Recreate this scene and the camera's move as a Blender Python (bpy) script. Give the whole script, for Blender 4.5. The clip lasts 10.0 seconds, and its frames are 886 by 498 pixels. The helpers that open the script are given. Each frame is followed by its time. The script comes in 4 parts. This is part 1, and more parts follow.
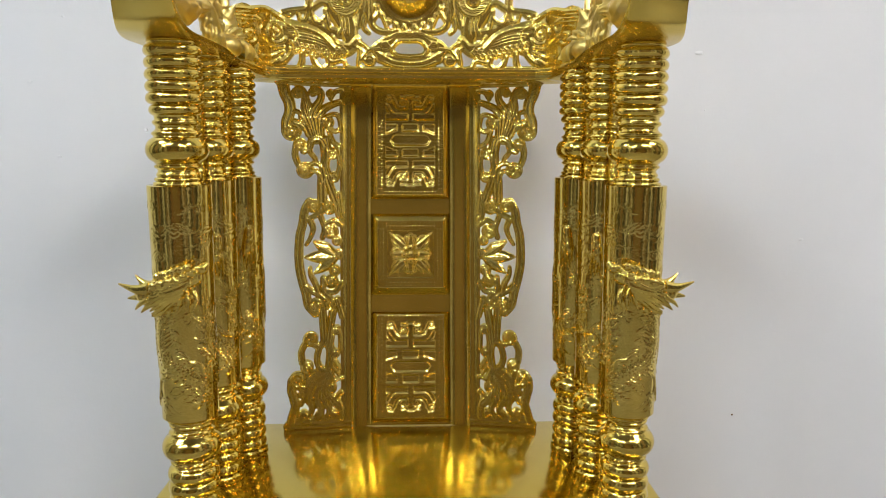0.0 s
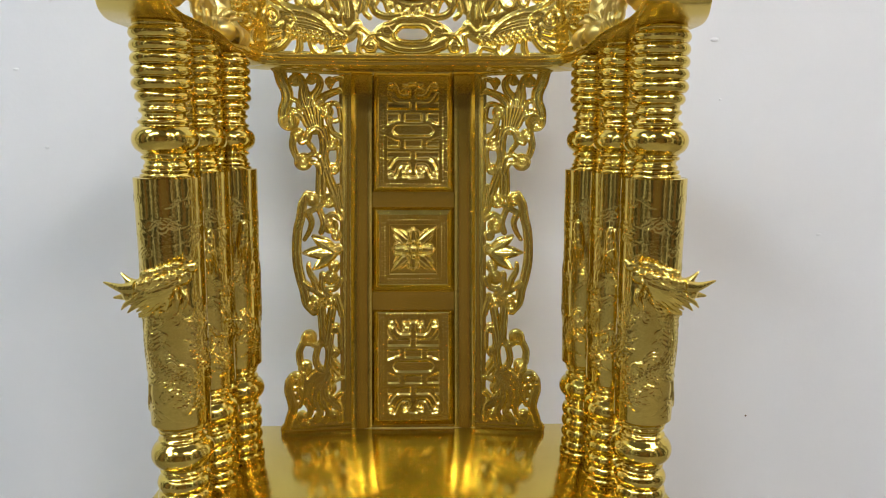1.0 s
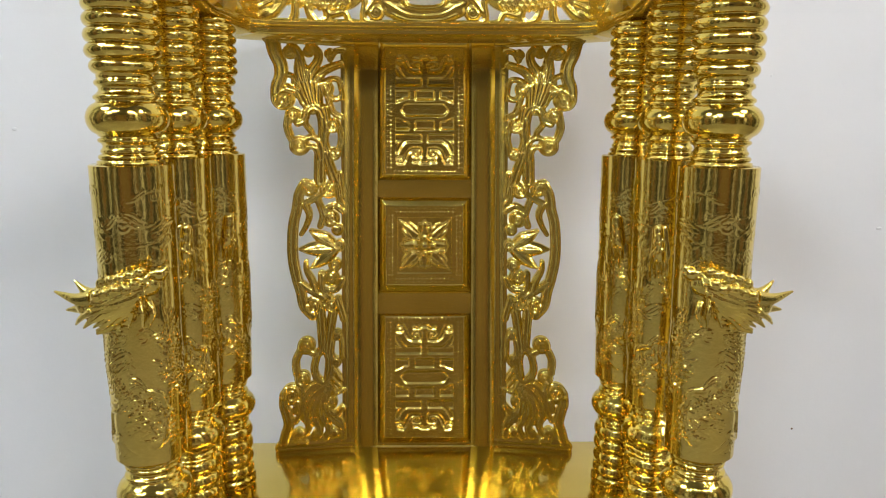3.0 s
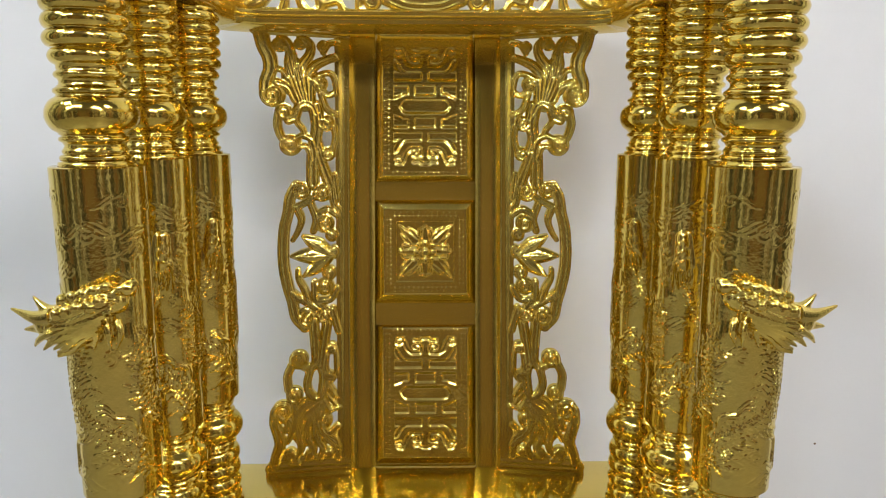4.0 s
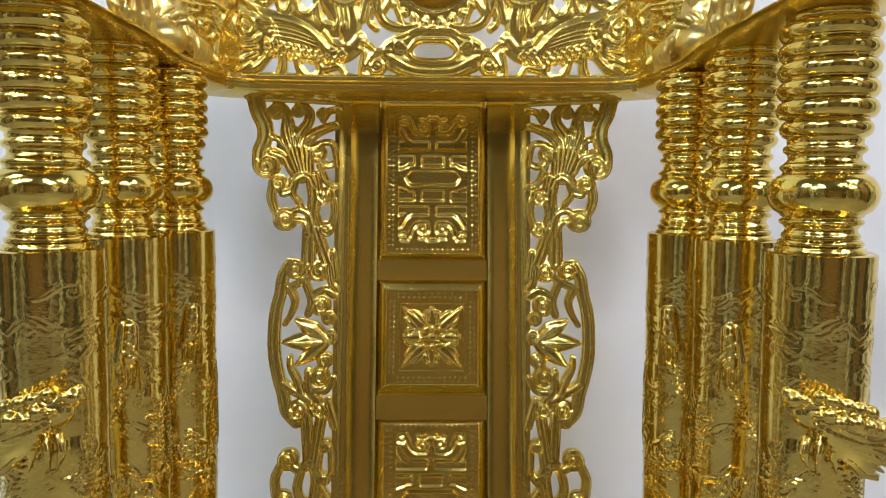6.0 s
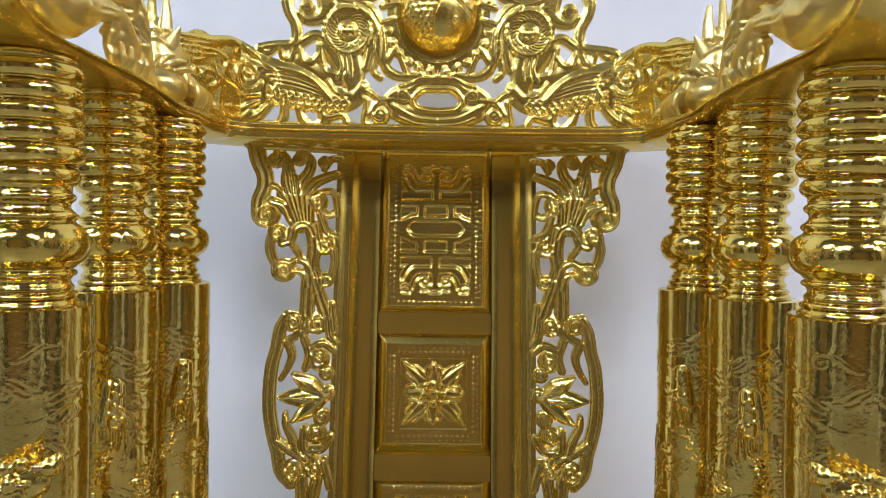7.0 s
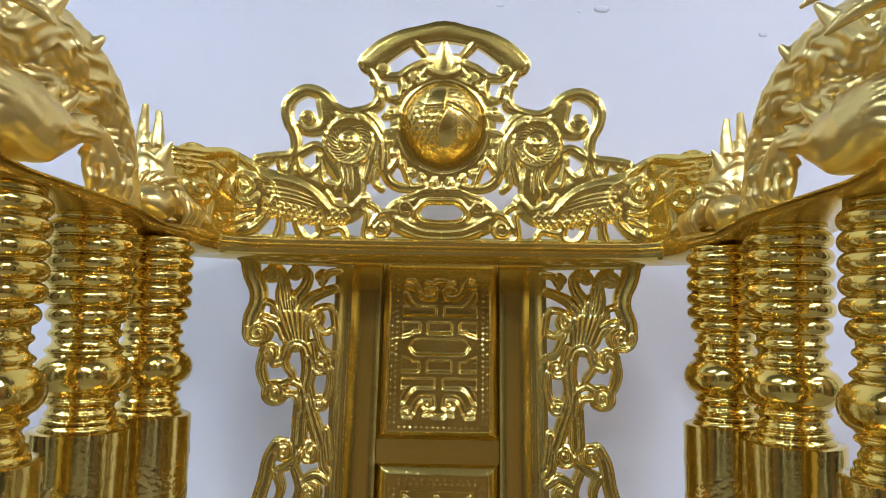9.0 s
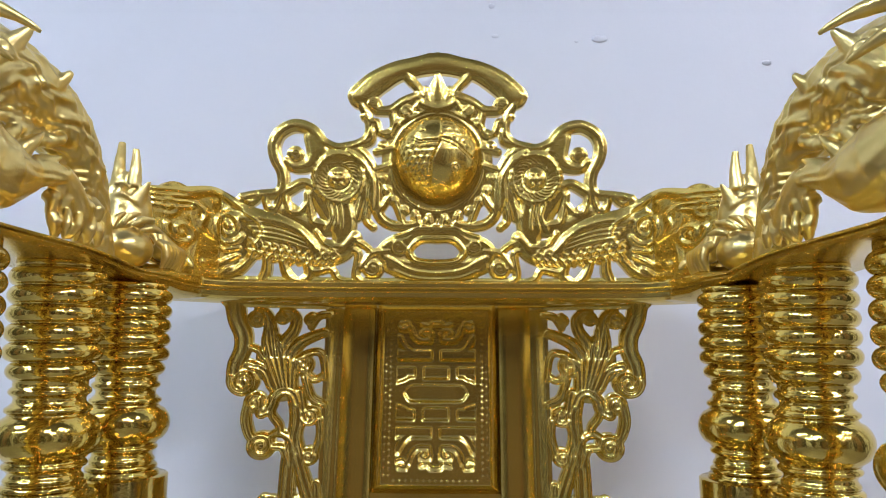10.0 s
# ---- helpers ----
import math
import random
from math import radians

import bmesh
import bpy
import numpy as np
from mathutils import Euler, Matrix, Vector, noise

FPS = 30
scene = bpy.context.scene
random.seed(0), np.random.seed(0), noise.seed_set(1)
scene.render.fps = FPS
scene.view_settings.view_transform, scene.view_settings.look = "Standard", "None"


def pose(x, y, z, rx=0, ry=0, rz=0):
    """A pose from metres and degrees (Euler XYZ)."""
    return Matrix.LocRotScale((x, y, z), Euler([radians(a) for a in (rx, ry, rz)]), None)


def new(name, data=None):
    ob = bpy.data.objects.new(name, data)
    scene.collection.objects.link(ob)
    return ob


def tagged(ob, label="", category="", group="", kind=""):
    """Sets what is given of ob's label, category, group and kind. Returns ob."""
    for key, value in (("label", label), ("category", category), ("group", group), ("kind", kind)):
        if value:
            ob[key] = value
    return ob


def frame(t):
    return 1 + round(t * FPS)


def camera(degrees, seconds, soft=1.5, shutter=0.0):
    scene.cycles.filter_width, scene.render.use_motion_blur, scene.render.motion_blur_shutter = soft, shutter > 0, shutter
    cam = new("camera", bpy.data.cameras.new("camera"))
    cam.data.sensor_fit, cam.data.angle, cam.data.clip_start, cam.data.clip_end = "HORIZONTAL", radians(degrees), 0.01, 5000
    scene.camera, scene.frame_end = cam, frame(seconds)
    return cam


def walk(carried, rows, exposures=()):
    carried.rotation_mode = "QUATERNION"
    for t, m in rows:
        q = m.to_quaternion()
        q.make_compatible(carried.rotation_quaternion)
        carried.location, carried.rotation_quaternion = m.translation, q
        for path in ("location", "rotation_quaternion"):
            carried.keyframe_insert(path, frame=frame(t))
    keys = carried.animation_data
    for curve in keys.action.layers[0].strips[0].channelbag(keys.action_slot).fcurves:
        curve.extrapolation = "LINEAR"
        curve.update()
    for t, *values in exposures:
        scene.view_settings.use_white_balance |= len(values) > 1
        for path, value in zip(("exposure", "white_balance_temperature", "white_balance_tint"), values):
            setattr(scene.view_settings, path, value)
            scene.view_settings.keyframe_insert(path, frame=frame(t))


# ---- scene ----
cam = camera(64.3, 10.0, soft=0.85)
METRES, EYE, TILT, LEAN, TURN = 0.4, 0.95, 0.0, 0.0, -1.8
ROWS = [
    (0.0, 0.0, 0.0, 0.0, 0.02, -8.31, -0.14),
    (0.5, -0.0062, 0.0496, -0.0036, 0.01, -8.57, -0.15),
    (1.0, -0.0113, 0.1055, -0.0058, 0.1, -8.93, -0.2),
    (1.5, -0.0181, 0.1688, -0.0105, 0.22, -9.26, -0.26),
    (2.0, -0.0231, 0.239, -0.011, 0.46, -9.71, -0.31),
    (2.5, -0.0325, 0.3137, -0.0097, 0.61, -10.26, -0.34),
    (4.0, -0.0452, 0.533, -0.0193, 0.62, -10.3, -0.11),
    (4.5, -0.0457, 0.5951, -0.0161, 0.66, -9.48, -0.04),
    (5.0, -0.0465, 0.6461, -0.0141, 0.84, -8.17, 0.0),
    (5.5, -0.0465, 0.6883, -0.0105, 1.14, -6.61, -0.11),
    (7.0, -0.0559, 0.7763, 0.0165, 1.41, -1.52, -0.83),
    (7.5, -0.0545, 0.7951, 0.0328, 1.5, 0.26, -1.0),
    (8.0, -0.0518, 0.8162, 0.0534, 1.7, 2.06, -1.18),
    (8.5, -0.0582, 0.8447, 0.0736, 1.68, 3.85, -1.21),
    (9.0, -0.0472, 0.8802, 0.0909, 2.18, 5.48, -0.99),
    (9.5, -0.0454, 0.9201, 0.1026, 2.19, 6.87, -0.59),
    (10.0, -0.0433, 0.9575, 0.1225, 2.14, 7.89, -0.33),
]
walk(cam, [(t, pose(0, 0, EYE, TILT, LEAN, TURN) @ pose(METRES * x, METRES * y, METRES * z, 90 + pitch, roll, yaw)) for t, x, y, z, yaw, pitch, roll in ROWS],
     [(0.0, -0.14, 6430, 10), (4.0, -0.01, 6440, 10), (5.5, -0.02, 6200, 11), (7.0, -0.10, 5680, 15), (8.5, -0.18, 5480, 18), (10.0, -0.26, 5500, 17)])

# ---- world and light ----
world = bpy.data.worlds.new("world")
scene.world = world
world.use_nodes = True
world.node_tree.nodes["Background"].inputs[0].default_value = (0.75, 0.82, 1.0, 1)
world.node_tree.nodes["Background"].inputs[1].default_value = 0.3

CX = -0.015          # the throne's middle line
SEAT = 0.56          # top of the seat
WALL = 1.10          # face of the wall behind the throne


# ---- materials ----
def nodes_of(name):
    m = bpy.data.materials.new(name)
    m.use_nodes = True
    nt = m.node_tree
    return m, nt, nt.nodes["Principled BSDF"]


def ramp(nt, src, stops):
    r = nt.nodes.new("ShaderNodeValToRGB")
    while len(r.color_ramp.elements) < len(stops):
        r.color_ramp.elements.new(0.5)
    for e, (p, c) in zip(r.color_ramp.elements, stops):
        e.position, e.color = p, (*c, 1)
    nt.links.new(src, r.inputs[0])
    return r.outputs[0]


def noise_of(nt, scale, detail=3.0, rough=0.55, stretch=(1, 1, 1)):
    co = nt.nodes.new("ShaderNodeTexCoord")
    mp = nt.nodes.new("ShaderNodeMapping")
    mp.inputs["Scale"].default_value = stretch
    n = nt.nodes.new("ShaderNodeTexNoise")
    n.inputs["Scale"].default_value = scale
    n.inputs["Detail"].default_value = detail
    n.inputs["Roughness"].default_value = rough
    nt.links.new(co.outputs["Object"], mp.inputs[0])
    nt.links.new(mp.outputs[0], n.inputs["Vector"])
    return n.outputs["Fac"]


def bump(nt, bsdf, src, strength, distance, prev=None):
    b = nt.nodes.new("ShaderNodeBump")
    b.inputs["Strength"].default_value = strength
    b.inputs["Distance"].default_value = distance
    nt.links.new(src, b.inputs["Height"])
    if prev is not None:
        nt.links.new(prev, b.inputs["Normal"])
    nt.links.new(b.outputs[0], bsdf.inputs["Normal"])
    return b.outputs[0]


def gold(name, lo, hi, r0, r1, wave=0.0010, fine=0.00012, swell=22):
    m, nt, b = nodes_of(name)
    b.inputs["Metallic"].default_value = 1.0
    nt.links.new(ramp(nt, noise_of(nt, 14, 4), [(0.3, lo), (0.7, hi)]), b.inputs["Base Color"])
    rr = nt.nodes.new("ShaderNodeMapRange")
    rr.inputs["To Min"].default_value, rr.inputs["To Max"].default_value = r0, r1
    nt.links.new(noise_of(nt, 60, 5, 0.7), rr.inputs[0])
    nt.links.new(rr.outputs[0], b.inputs["Roughness"])
    n1 = bump(nt, b, noise_of(nt, swell, 1.5), 0.5, wave)
    bump(nt, b, noise_of(nt, 350, 3), 0.5, fine, n1)
    return m


GOLD = gold("polished_gold", (0.765, 0.565, 0.112), (0.82, 0.625, 0.148), 0.08, 0.15, 0.0009, 0.00040, 34)
GOLD_SEAT = gold("brushed_gold", (0.76, 0.57, 0.115), (0.81, 0.63, 0.15), 0.10, 0.17, 0.0005, 0.00006)
GOLD_RELIEF = gold("relief_gold", (0.765, 0.565, 0.112), (0.81, 0.64, 0.17), 0.12, 0.20, 0.0007, 0.0004)
GOLD_SLEEVE = gold("engraved_gold", (0.765, 0.565, 0.118), (0.81, 0.63, 0.175), 0.09, 0.16, 0.0006, 0.00028, 60)
GOLD_CAST = gold("cast_gold", (0.77, 0.59, 0.18), (0.83, 0.66, 0.24), 0.27, 0.40, 0.0010, 0.0003, 50)


def painted(name, lo, hi, rough=0.6, grain=160, depth=0.0004):
    m, nt, b = nodes_of(name)
    nt.links.new(ramp(nt, noise_of(nt, 2.2, 5), [(0.3, lo), (0.7, hi)]), b.inputs["Base Color"])
    b.inputs["Roughness"].default_value = rough
    n1 = bump(nt, b, noise_of(nt, 9, 3), 0.3, 0.002)
    bump(nt, b, noise_of(nt, grain, 4), 0.4, depth, n1)
    return m


PAINT = painted("white_wall_paint", (0.74, 0.75, 0.77), (0.80, 0.80, 0.81))
# ceiling colour darkened so the gold has less brightness to mirror
CEIL = painted("dim_ceiling_paint", (0.16, 0.148, 0.135), (0.20, 0.187, 0.172))
DIM = painted("brown_wall_paint", (0.115, 0.073, 0.037), (0.200, 0.131, 0.068))
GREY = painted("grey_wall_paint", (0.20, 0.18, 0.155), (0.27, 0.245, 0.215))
# the next two colour only the added panels that the gold mirrors
BROWN = painted("red_brown_reflected_paint", (0.13, 0.060, 0.028), (0.18, 0.085, 0.040))
DARK = painted("dark_reflected_paint", (0.020, 0.018, 0.012), (0.034, 0.030, 0.022))
FLOOR = painted("floor_tile", (0.165, 0.150, 0.130), (0.225, 0.205, 0.182), 0.3)
PLASTIC, _nt, _b = nodes_of("white_lamp_housing")
_b.inputs["Base Color"].default_value = (0.8, 0.8, 0.8, 1)


def glowing(name, colour, power):
    m, nt, b = nodes_of(name)
    b.inputs["Base Color"].default_value = (0.8, 0.8, 0.8, 1)
    b.inputs["Emission Color"].default_value = (*colour, 1)
    b.inputs["Emission Strength"].default_value = power
    return m


COOL = glowing("cool_diffuser", (0.86, 0.94, 1.0), 125.0)
WARM = glowing("warm_diffuser", (1.0, 0.97, 0.95), 125.0)


GOLD_PLATE = gold("beaten_gold_plate", (0.765, 0.565, 0.112), (0.82, 0.625, 0.148), 0.12, 0.20, 0.0016, 0.00006, 11)
GOLD_CREST = gold("crest_gold", (0.755, 0.555, 0.110), (0.81, 0.615, 0.148), 0.19, 0.29, 0.0007, 0.0004)
GOLD_RAIL = gold("satin_gold", (0.765, 0.565, 0.112), (0.80, 0.62, 0.16), 0.20, 0.30, 0.0004, 0.00005)


# ---- mesh helpers ----
def link_mesh(name, bm, material, parent=None, label="", smooth=True):
    me = bpy.data.meshes.new(name)
    bm.to_mesh(me)
    bm.free()
    for p in me.polygons:
        p.use_smooth = smooth
    me.materials.append(material)
    ob = new(name, me)
    if parent is not None:
        ob.parent = parent
    return tagged(ob, label)


def part(name, bm, material, parent, label="", smooth=True):
    return link_mesh(name, bm, material, parent, label, smooth)


def arrays(name, verts, faces, material, parent, label="", smooth=True, split=0):
    me = bpy.data.meshes.new(name)
    me.from_pydata([tuple(v) for v in verts], [], [tuple(f) for f in faces])
    me.validate()
    for p in me.polygons:
        p.use_smooth = smooth
    me.materials.append(material)
    ob = new(name, me)
    ob.parent = parent
    if split:
        m = ob.modifiers.new("edges", "EDGE_SPLIT")
        m.split_angle = radians(split)
    return tagged(ob, label)


def box(bm, x0, x1, y0, y1, z0, z1, bevel=0.0, segs=2):
    made = bmesh.ops.create_cube(bm, size=1, matrix=Matrix.Translation(((x0 + x1) / 2, (y0 + y1) / 2, (z0 + z1) / 2)) @ Matrix.Diagonal((x1 - x0, y1 - y0, z1 - z0, 1)))
    if bevel:
        edges = list({e for v in made["verts"] for e in v.link_edges})
        bmesh.ops.bevel(bm, geom=edges, offset=bevel, segments=segs, profile=0.5, affect="EDGES")
    return bm


def cube(x0, x1, y0, y1, z0, z1, bevel=0.0, segs=2):
    return box(bmesh.new(), x0, x1, y0, y1, z0, z1, bevel, segs)


def lathe(profile, segs=64):
    """Closed body of revolution round z from (radius, z) pairs."""
    bm = bmesh.new()
    rings = []
    for r, z in profile:
        rings.append([bm.verts.new((r * math.cos(2 * math.pi * i / segs), r * math.sin(2 * math.pi * i / segs), z)) for i in range(segs)])
    for a, b in zip(rings, rings[1:]):
        for i in range(segs):
            j = (i + 1) % segs
            bm.faces.new((a[i], a[j], b[j], b[i]))
    bm.faces.new(rings[0][::-1])
    bm.faces.new(rings[-1])
    bmesh.ops.recalc_face_normals(bm, faces=bm.faces[:])
    return bm


# ---- the room ----
tagged(link_mesh("floor", cube(-2.6, 2.6, -3.2, 1.26, -0.1, 0.0), FLOOR, smooth=False), "grey polished tile floor of the showroom", "floor", kind="structure")
tagged(link_mesh("wall_north", cube(-2.6, 2.6, WALL, WALL + 0.16, 0.0, 2.9), PAINT, smooth=False), "white painted plaster wall behind the throne", "wall", kind="structure")
tagged(link_mesh("wall_south", cube(-2.6, 2.6, -3.36, -3.2, 0.0, 2.9), DIM, smooth=False), "plain brown wall closing the room", "wall", kind="structure")
# unseen panels, added so the polished gold mirrors light and dark upright streaks
def reflected_panel(x0, x1, y0, y1, paint, words):
    tagged(link_mesh("reflected_panel", cube(x0, x1, y0, y1, 0.0, 2.6), paint, smooth=False), "plain " + words + " panel out of view, added for streaks mirrored in the gold", "wall", kind="structure")


for bx0, bx1, paint, words in ((-2.05, -1.9, PAINT, "white"), (-1.75, -1.15, DARK, "dark"), (-1.1, -0.72, BROWN, "red-brown"), 
                               (0.6, 0.95, BROWN, "red-brown"), (1.0, 1.6, DARK, "dark"), (1.75, 1.9, PAINT, "white")):
    reflected_panel(bx0, bx1, -3.2, -3.17, paint, words)
for by0, by1, paint, words in ((-2.9, -2.2, DARK, "dark"), (-2.0, -1.75, PAINT, "white"), (-1.6, -0.9, DARK, "dark"), (-0.75, -0.35, BROWN, "red-brown"), (-0.2, 0.35, DARK, "dark"), (0.5, 0.7, PAINT, "white")):
    reflected_panel(-2.6, -2.57, by0, by1, paint, words)
    reflected_panel(2.57, 2.6, by0, by1, paint, words)
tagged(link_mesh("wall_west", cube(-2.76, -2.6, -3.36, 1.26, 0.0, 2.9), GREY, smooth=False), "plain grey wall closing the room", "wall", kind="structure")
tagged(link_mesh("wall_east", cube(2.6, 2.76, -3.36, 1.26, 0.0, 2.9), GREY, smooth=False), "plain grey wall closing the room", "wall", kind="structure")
tagged(link_mesh("ceiling", cube(-2.76, 2.76, -3.36, 1.26, 2.9, 3.0), CEIL, smooth=False), "plain unseen ceiling, coloured dark to deepen the gold reflections", "ceiling", kind="structure")


def ceiling_lamp(x, y, sx, sy, glow):
    lamp = tagged(new("ceiling_lamp"), "white ceiling light panel out of view, switched on", "lamp", "ceiling lamps")
    lamp.location = (x, y, 2.9)
    bm = bmesh.new()
    for a, b, c, d in ((-sx, sx, -sy, -sy + 0.02), (-sx, sx, sy - 0.02, sy), (-sx, -sx + 0.02, -sy + 0.02, sy - 0.02), (sx - 0.02, sx, -sy + 0.02, sy - 0.02)):
        box(bm, a, b, c, d, -0.03, 0.0)
    part("frame", bm, PLASTIC, lamp, smooth=False)
    part("diffuser", cube(-sx + 0.02, sx - 0.02, -sy + 0.02, sy - 0.02, -0.02, -0.004), glow, lamp, smooth=False)
    return lamp


# all out of view; the last pair is fill added to lighten the wall shadow
for lx, ly in ((-0.95, -1.15), (0.95, -1.15), (-2.0, -1.6), (2.0, -1.6), (-1.75, -0.05), (1.75, -0.05)):
    ceiling_lamp(lx, ly, 0.30, 0.105, WARM if lx > 0 else COOL)

# knocks in the plaster
dents = random.Random(12)
bm = bmesh.new()
for k in range(44):
    x, z = dents.uniform(-0.6, 0.75), dents.uniform(0.62, 1.75)
    r = dents.uniform(0.0012, 0.0045)
    bmesh.ops.create_icosphere(bm, subdivisions=2, radius=r, matrix=Matrix.Translation((x, WALL - 0.0002, z)) @ Matrix.Diagonal((dents.uniform(0.8, 2.2), 0.35, 1, 1)))
tagged(link_mesh("wall_dents", bm, PAINT), "small lumps and knocks in the wall plaster", "plaster", kind="structure")
bm = bmesh.new()
bmesh.ops.create_icosphere(bm, subdivisions=2, radius=0.0016, matrix=Matrix.Translation((0.514, WALL, 0.511)) @ Matrix.Diagonal((1, 0.5, 1, 1)))
tagged(link_mesh("wall_speck", bm, DIM), "tiny dark speck on the white wall", "stain", kind="structure")

# ---- the throne ----
throne = tagged(new("altar_throne"), "tall gilded ancestral altar throne with carved openwork back and dragons", "throne")
throne.location = (CX, 0, 0)

# seat and its closed base
part("seat", cube(-0.285, 0.285, 0.635, 0.964, SEAT - 0.035, SEAT, 0.006, 3), GOLD_SEAT, throne, "smooth polished gold seat board")
part("base", cube(-0.262, 0.262, 0.655, 0.935, 0.06, SEAT - 0.035, 0.004), GOLD, throne)
for fx in (-0.235, 0.235):
    for fy in (0.68, 0.91):
        part("foot", cube(fx - 0.03, fx + 0.03, fy - 0.03, fy + 0.03, 0.0, 0.06, 0.006), GOLD, throne)

COLS = [(-0.2225, 0.2305, 0.703), (-0.2255, 0.2265, 0.808), (-0.2120, 0.2125, 0.878)]   # x of both rows, y


def rail_z(y):
    """Underside of the arm rail, which climbs towards the front."""
    return min(1.036 + max(0.0, 0.93 - y) * 0.1, 1.0485)


def bead(z0, z1, r0, r1, n=12):
    """A round bead between two heights: r0 at its ends, r1 at its belly."""
    return [(r0 + (r1 - r0) * math.sin(math.pi * i / n) ** 0.6, z0 + (z1 - z0) * i / n) for i in range(n + 1)]


def shaft_profile(top):
    p = [(0.0285, SEAT), (0.0285, SEAT + 0.003)]
    z = SEAT + 0.003
    for i in range(4):
        p += bead(z, z + 0.0147, 0.0232, 0.0272)
        z += 0.0147
    p += [(0.0210, z + 0.001), (0.0206, z + 0.003)] + bead(z + 0.0035, z + 0.0075, 0.0214, 0.0238, 5) + [(0.0225, z + 0.0085)]
    p += bead(0.632, 0.6560, 0.0236, 0.0316, 12) + [(0.0232, 0.6568)]
    p += bead(0.6572, 0.6610, 0.0222, 0.0240, 5) + [(0.0206, 0.6625), (0.0204, 0.6645)]
    p += bead(0.6655, 0.6690, 0.0212, 0.0232, 5) + bead(0.6694, 0.6745, 0.0222, 0.0246, 5)
    p += [(0.024, 0.676), (0.024, 0.68), (0.024, 0.905), (0.026, 0.912), (0.0255, 0.9145)]
    p += bead(0.915, 0.9195, 0.0225, 0.0245, 5) + bead(0.9197, 0.9235, 0.0212, 0.0224, 5) + [(0.0203, 0.9255)]
    p += bead(0.9275, 0.932, 0.0215, 0.0240, 5) + [(0.0232, 0.9328)]
    p += bead(0.934, 0.9575, 0.0238, 0.0316, 12) + [(0.0232, 0.9583)]
    p += bead(0.959, 0.9635, 0.0230, 0.0250, 5) + [(0.0208, 0.9655), (0.0205, 0.9675)]
    p += bead(0.9690, 0.9745, 0.0212, 0.0236, 5) + [(0.0215, 0.976)]
    z, n = 0.978, 6
    step = (top - 0.004 - z) / n
    for i in range(n):
        p += bead(z, z + step, 0.0215 if i == 0 else 0.0246, 0.0262 if i == 0 else 0.0287)
        z += step
    p += [(0.025, z), (0.025, top)]
    return [(r * 0.94, z) for r, z in p]


# ---- relief carving: rounded strokes on a sheet, cut out round their edge ----
def dense(points, step):
    p = np.array(points, float)
    if len(p) > 2:
        q = []
        ext = np.vstack([2 * p[0] - p[1], p, 2 * p[-1] - p[-2]])
        for i in range(1, len(ext) - 2):
            a, b, c, d = ext[i - 1:i + 3]
            n = max(2, int(np.linalg.norm(c - b) / step))
            t = np.linspace(0, 1, n, endpoint=False)[:, None]
            q.append(0.5 * (2 * b + (c - a) * t + (2 * a - 5 * b + 4 * c - d) * t ** 2 + (3 * b - a - 3 * c + d) * t ** 3))
        q.append(p[-1:])
        return np.vstack(q)
    n = max(2, int(np.linalg.norm(p[1] - p[0]) / step))
    return p[0] + (p[1] - p[0]) * np.linspace(0, 1, n)[:, None]


def spiral(cx, cy, big, turns=1.6, start=0.0, way=1, small=0.12):
    t = np.linspace(0, 1, int(14 * turns) + 4)
    a = radians(start) + way * 2 * math.pi * turns * t
    r = big * (1 - (1 - small) * t)
    return [(cx + r_ * math.cos(a_), cy + r_ * math.sin(a_)) for r_, a_ in zip(r, a)]


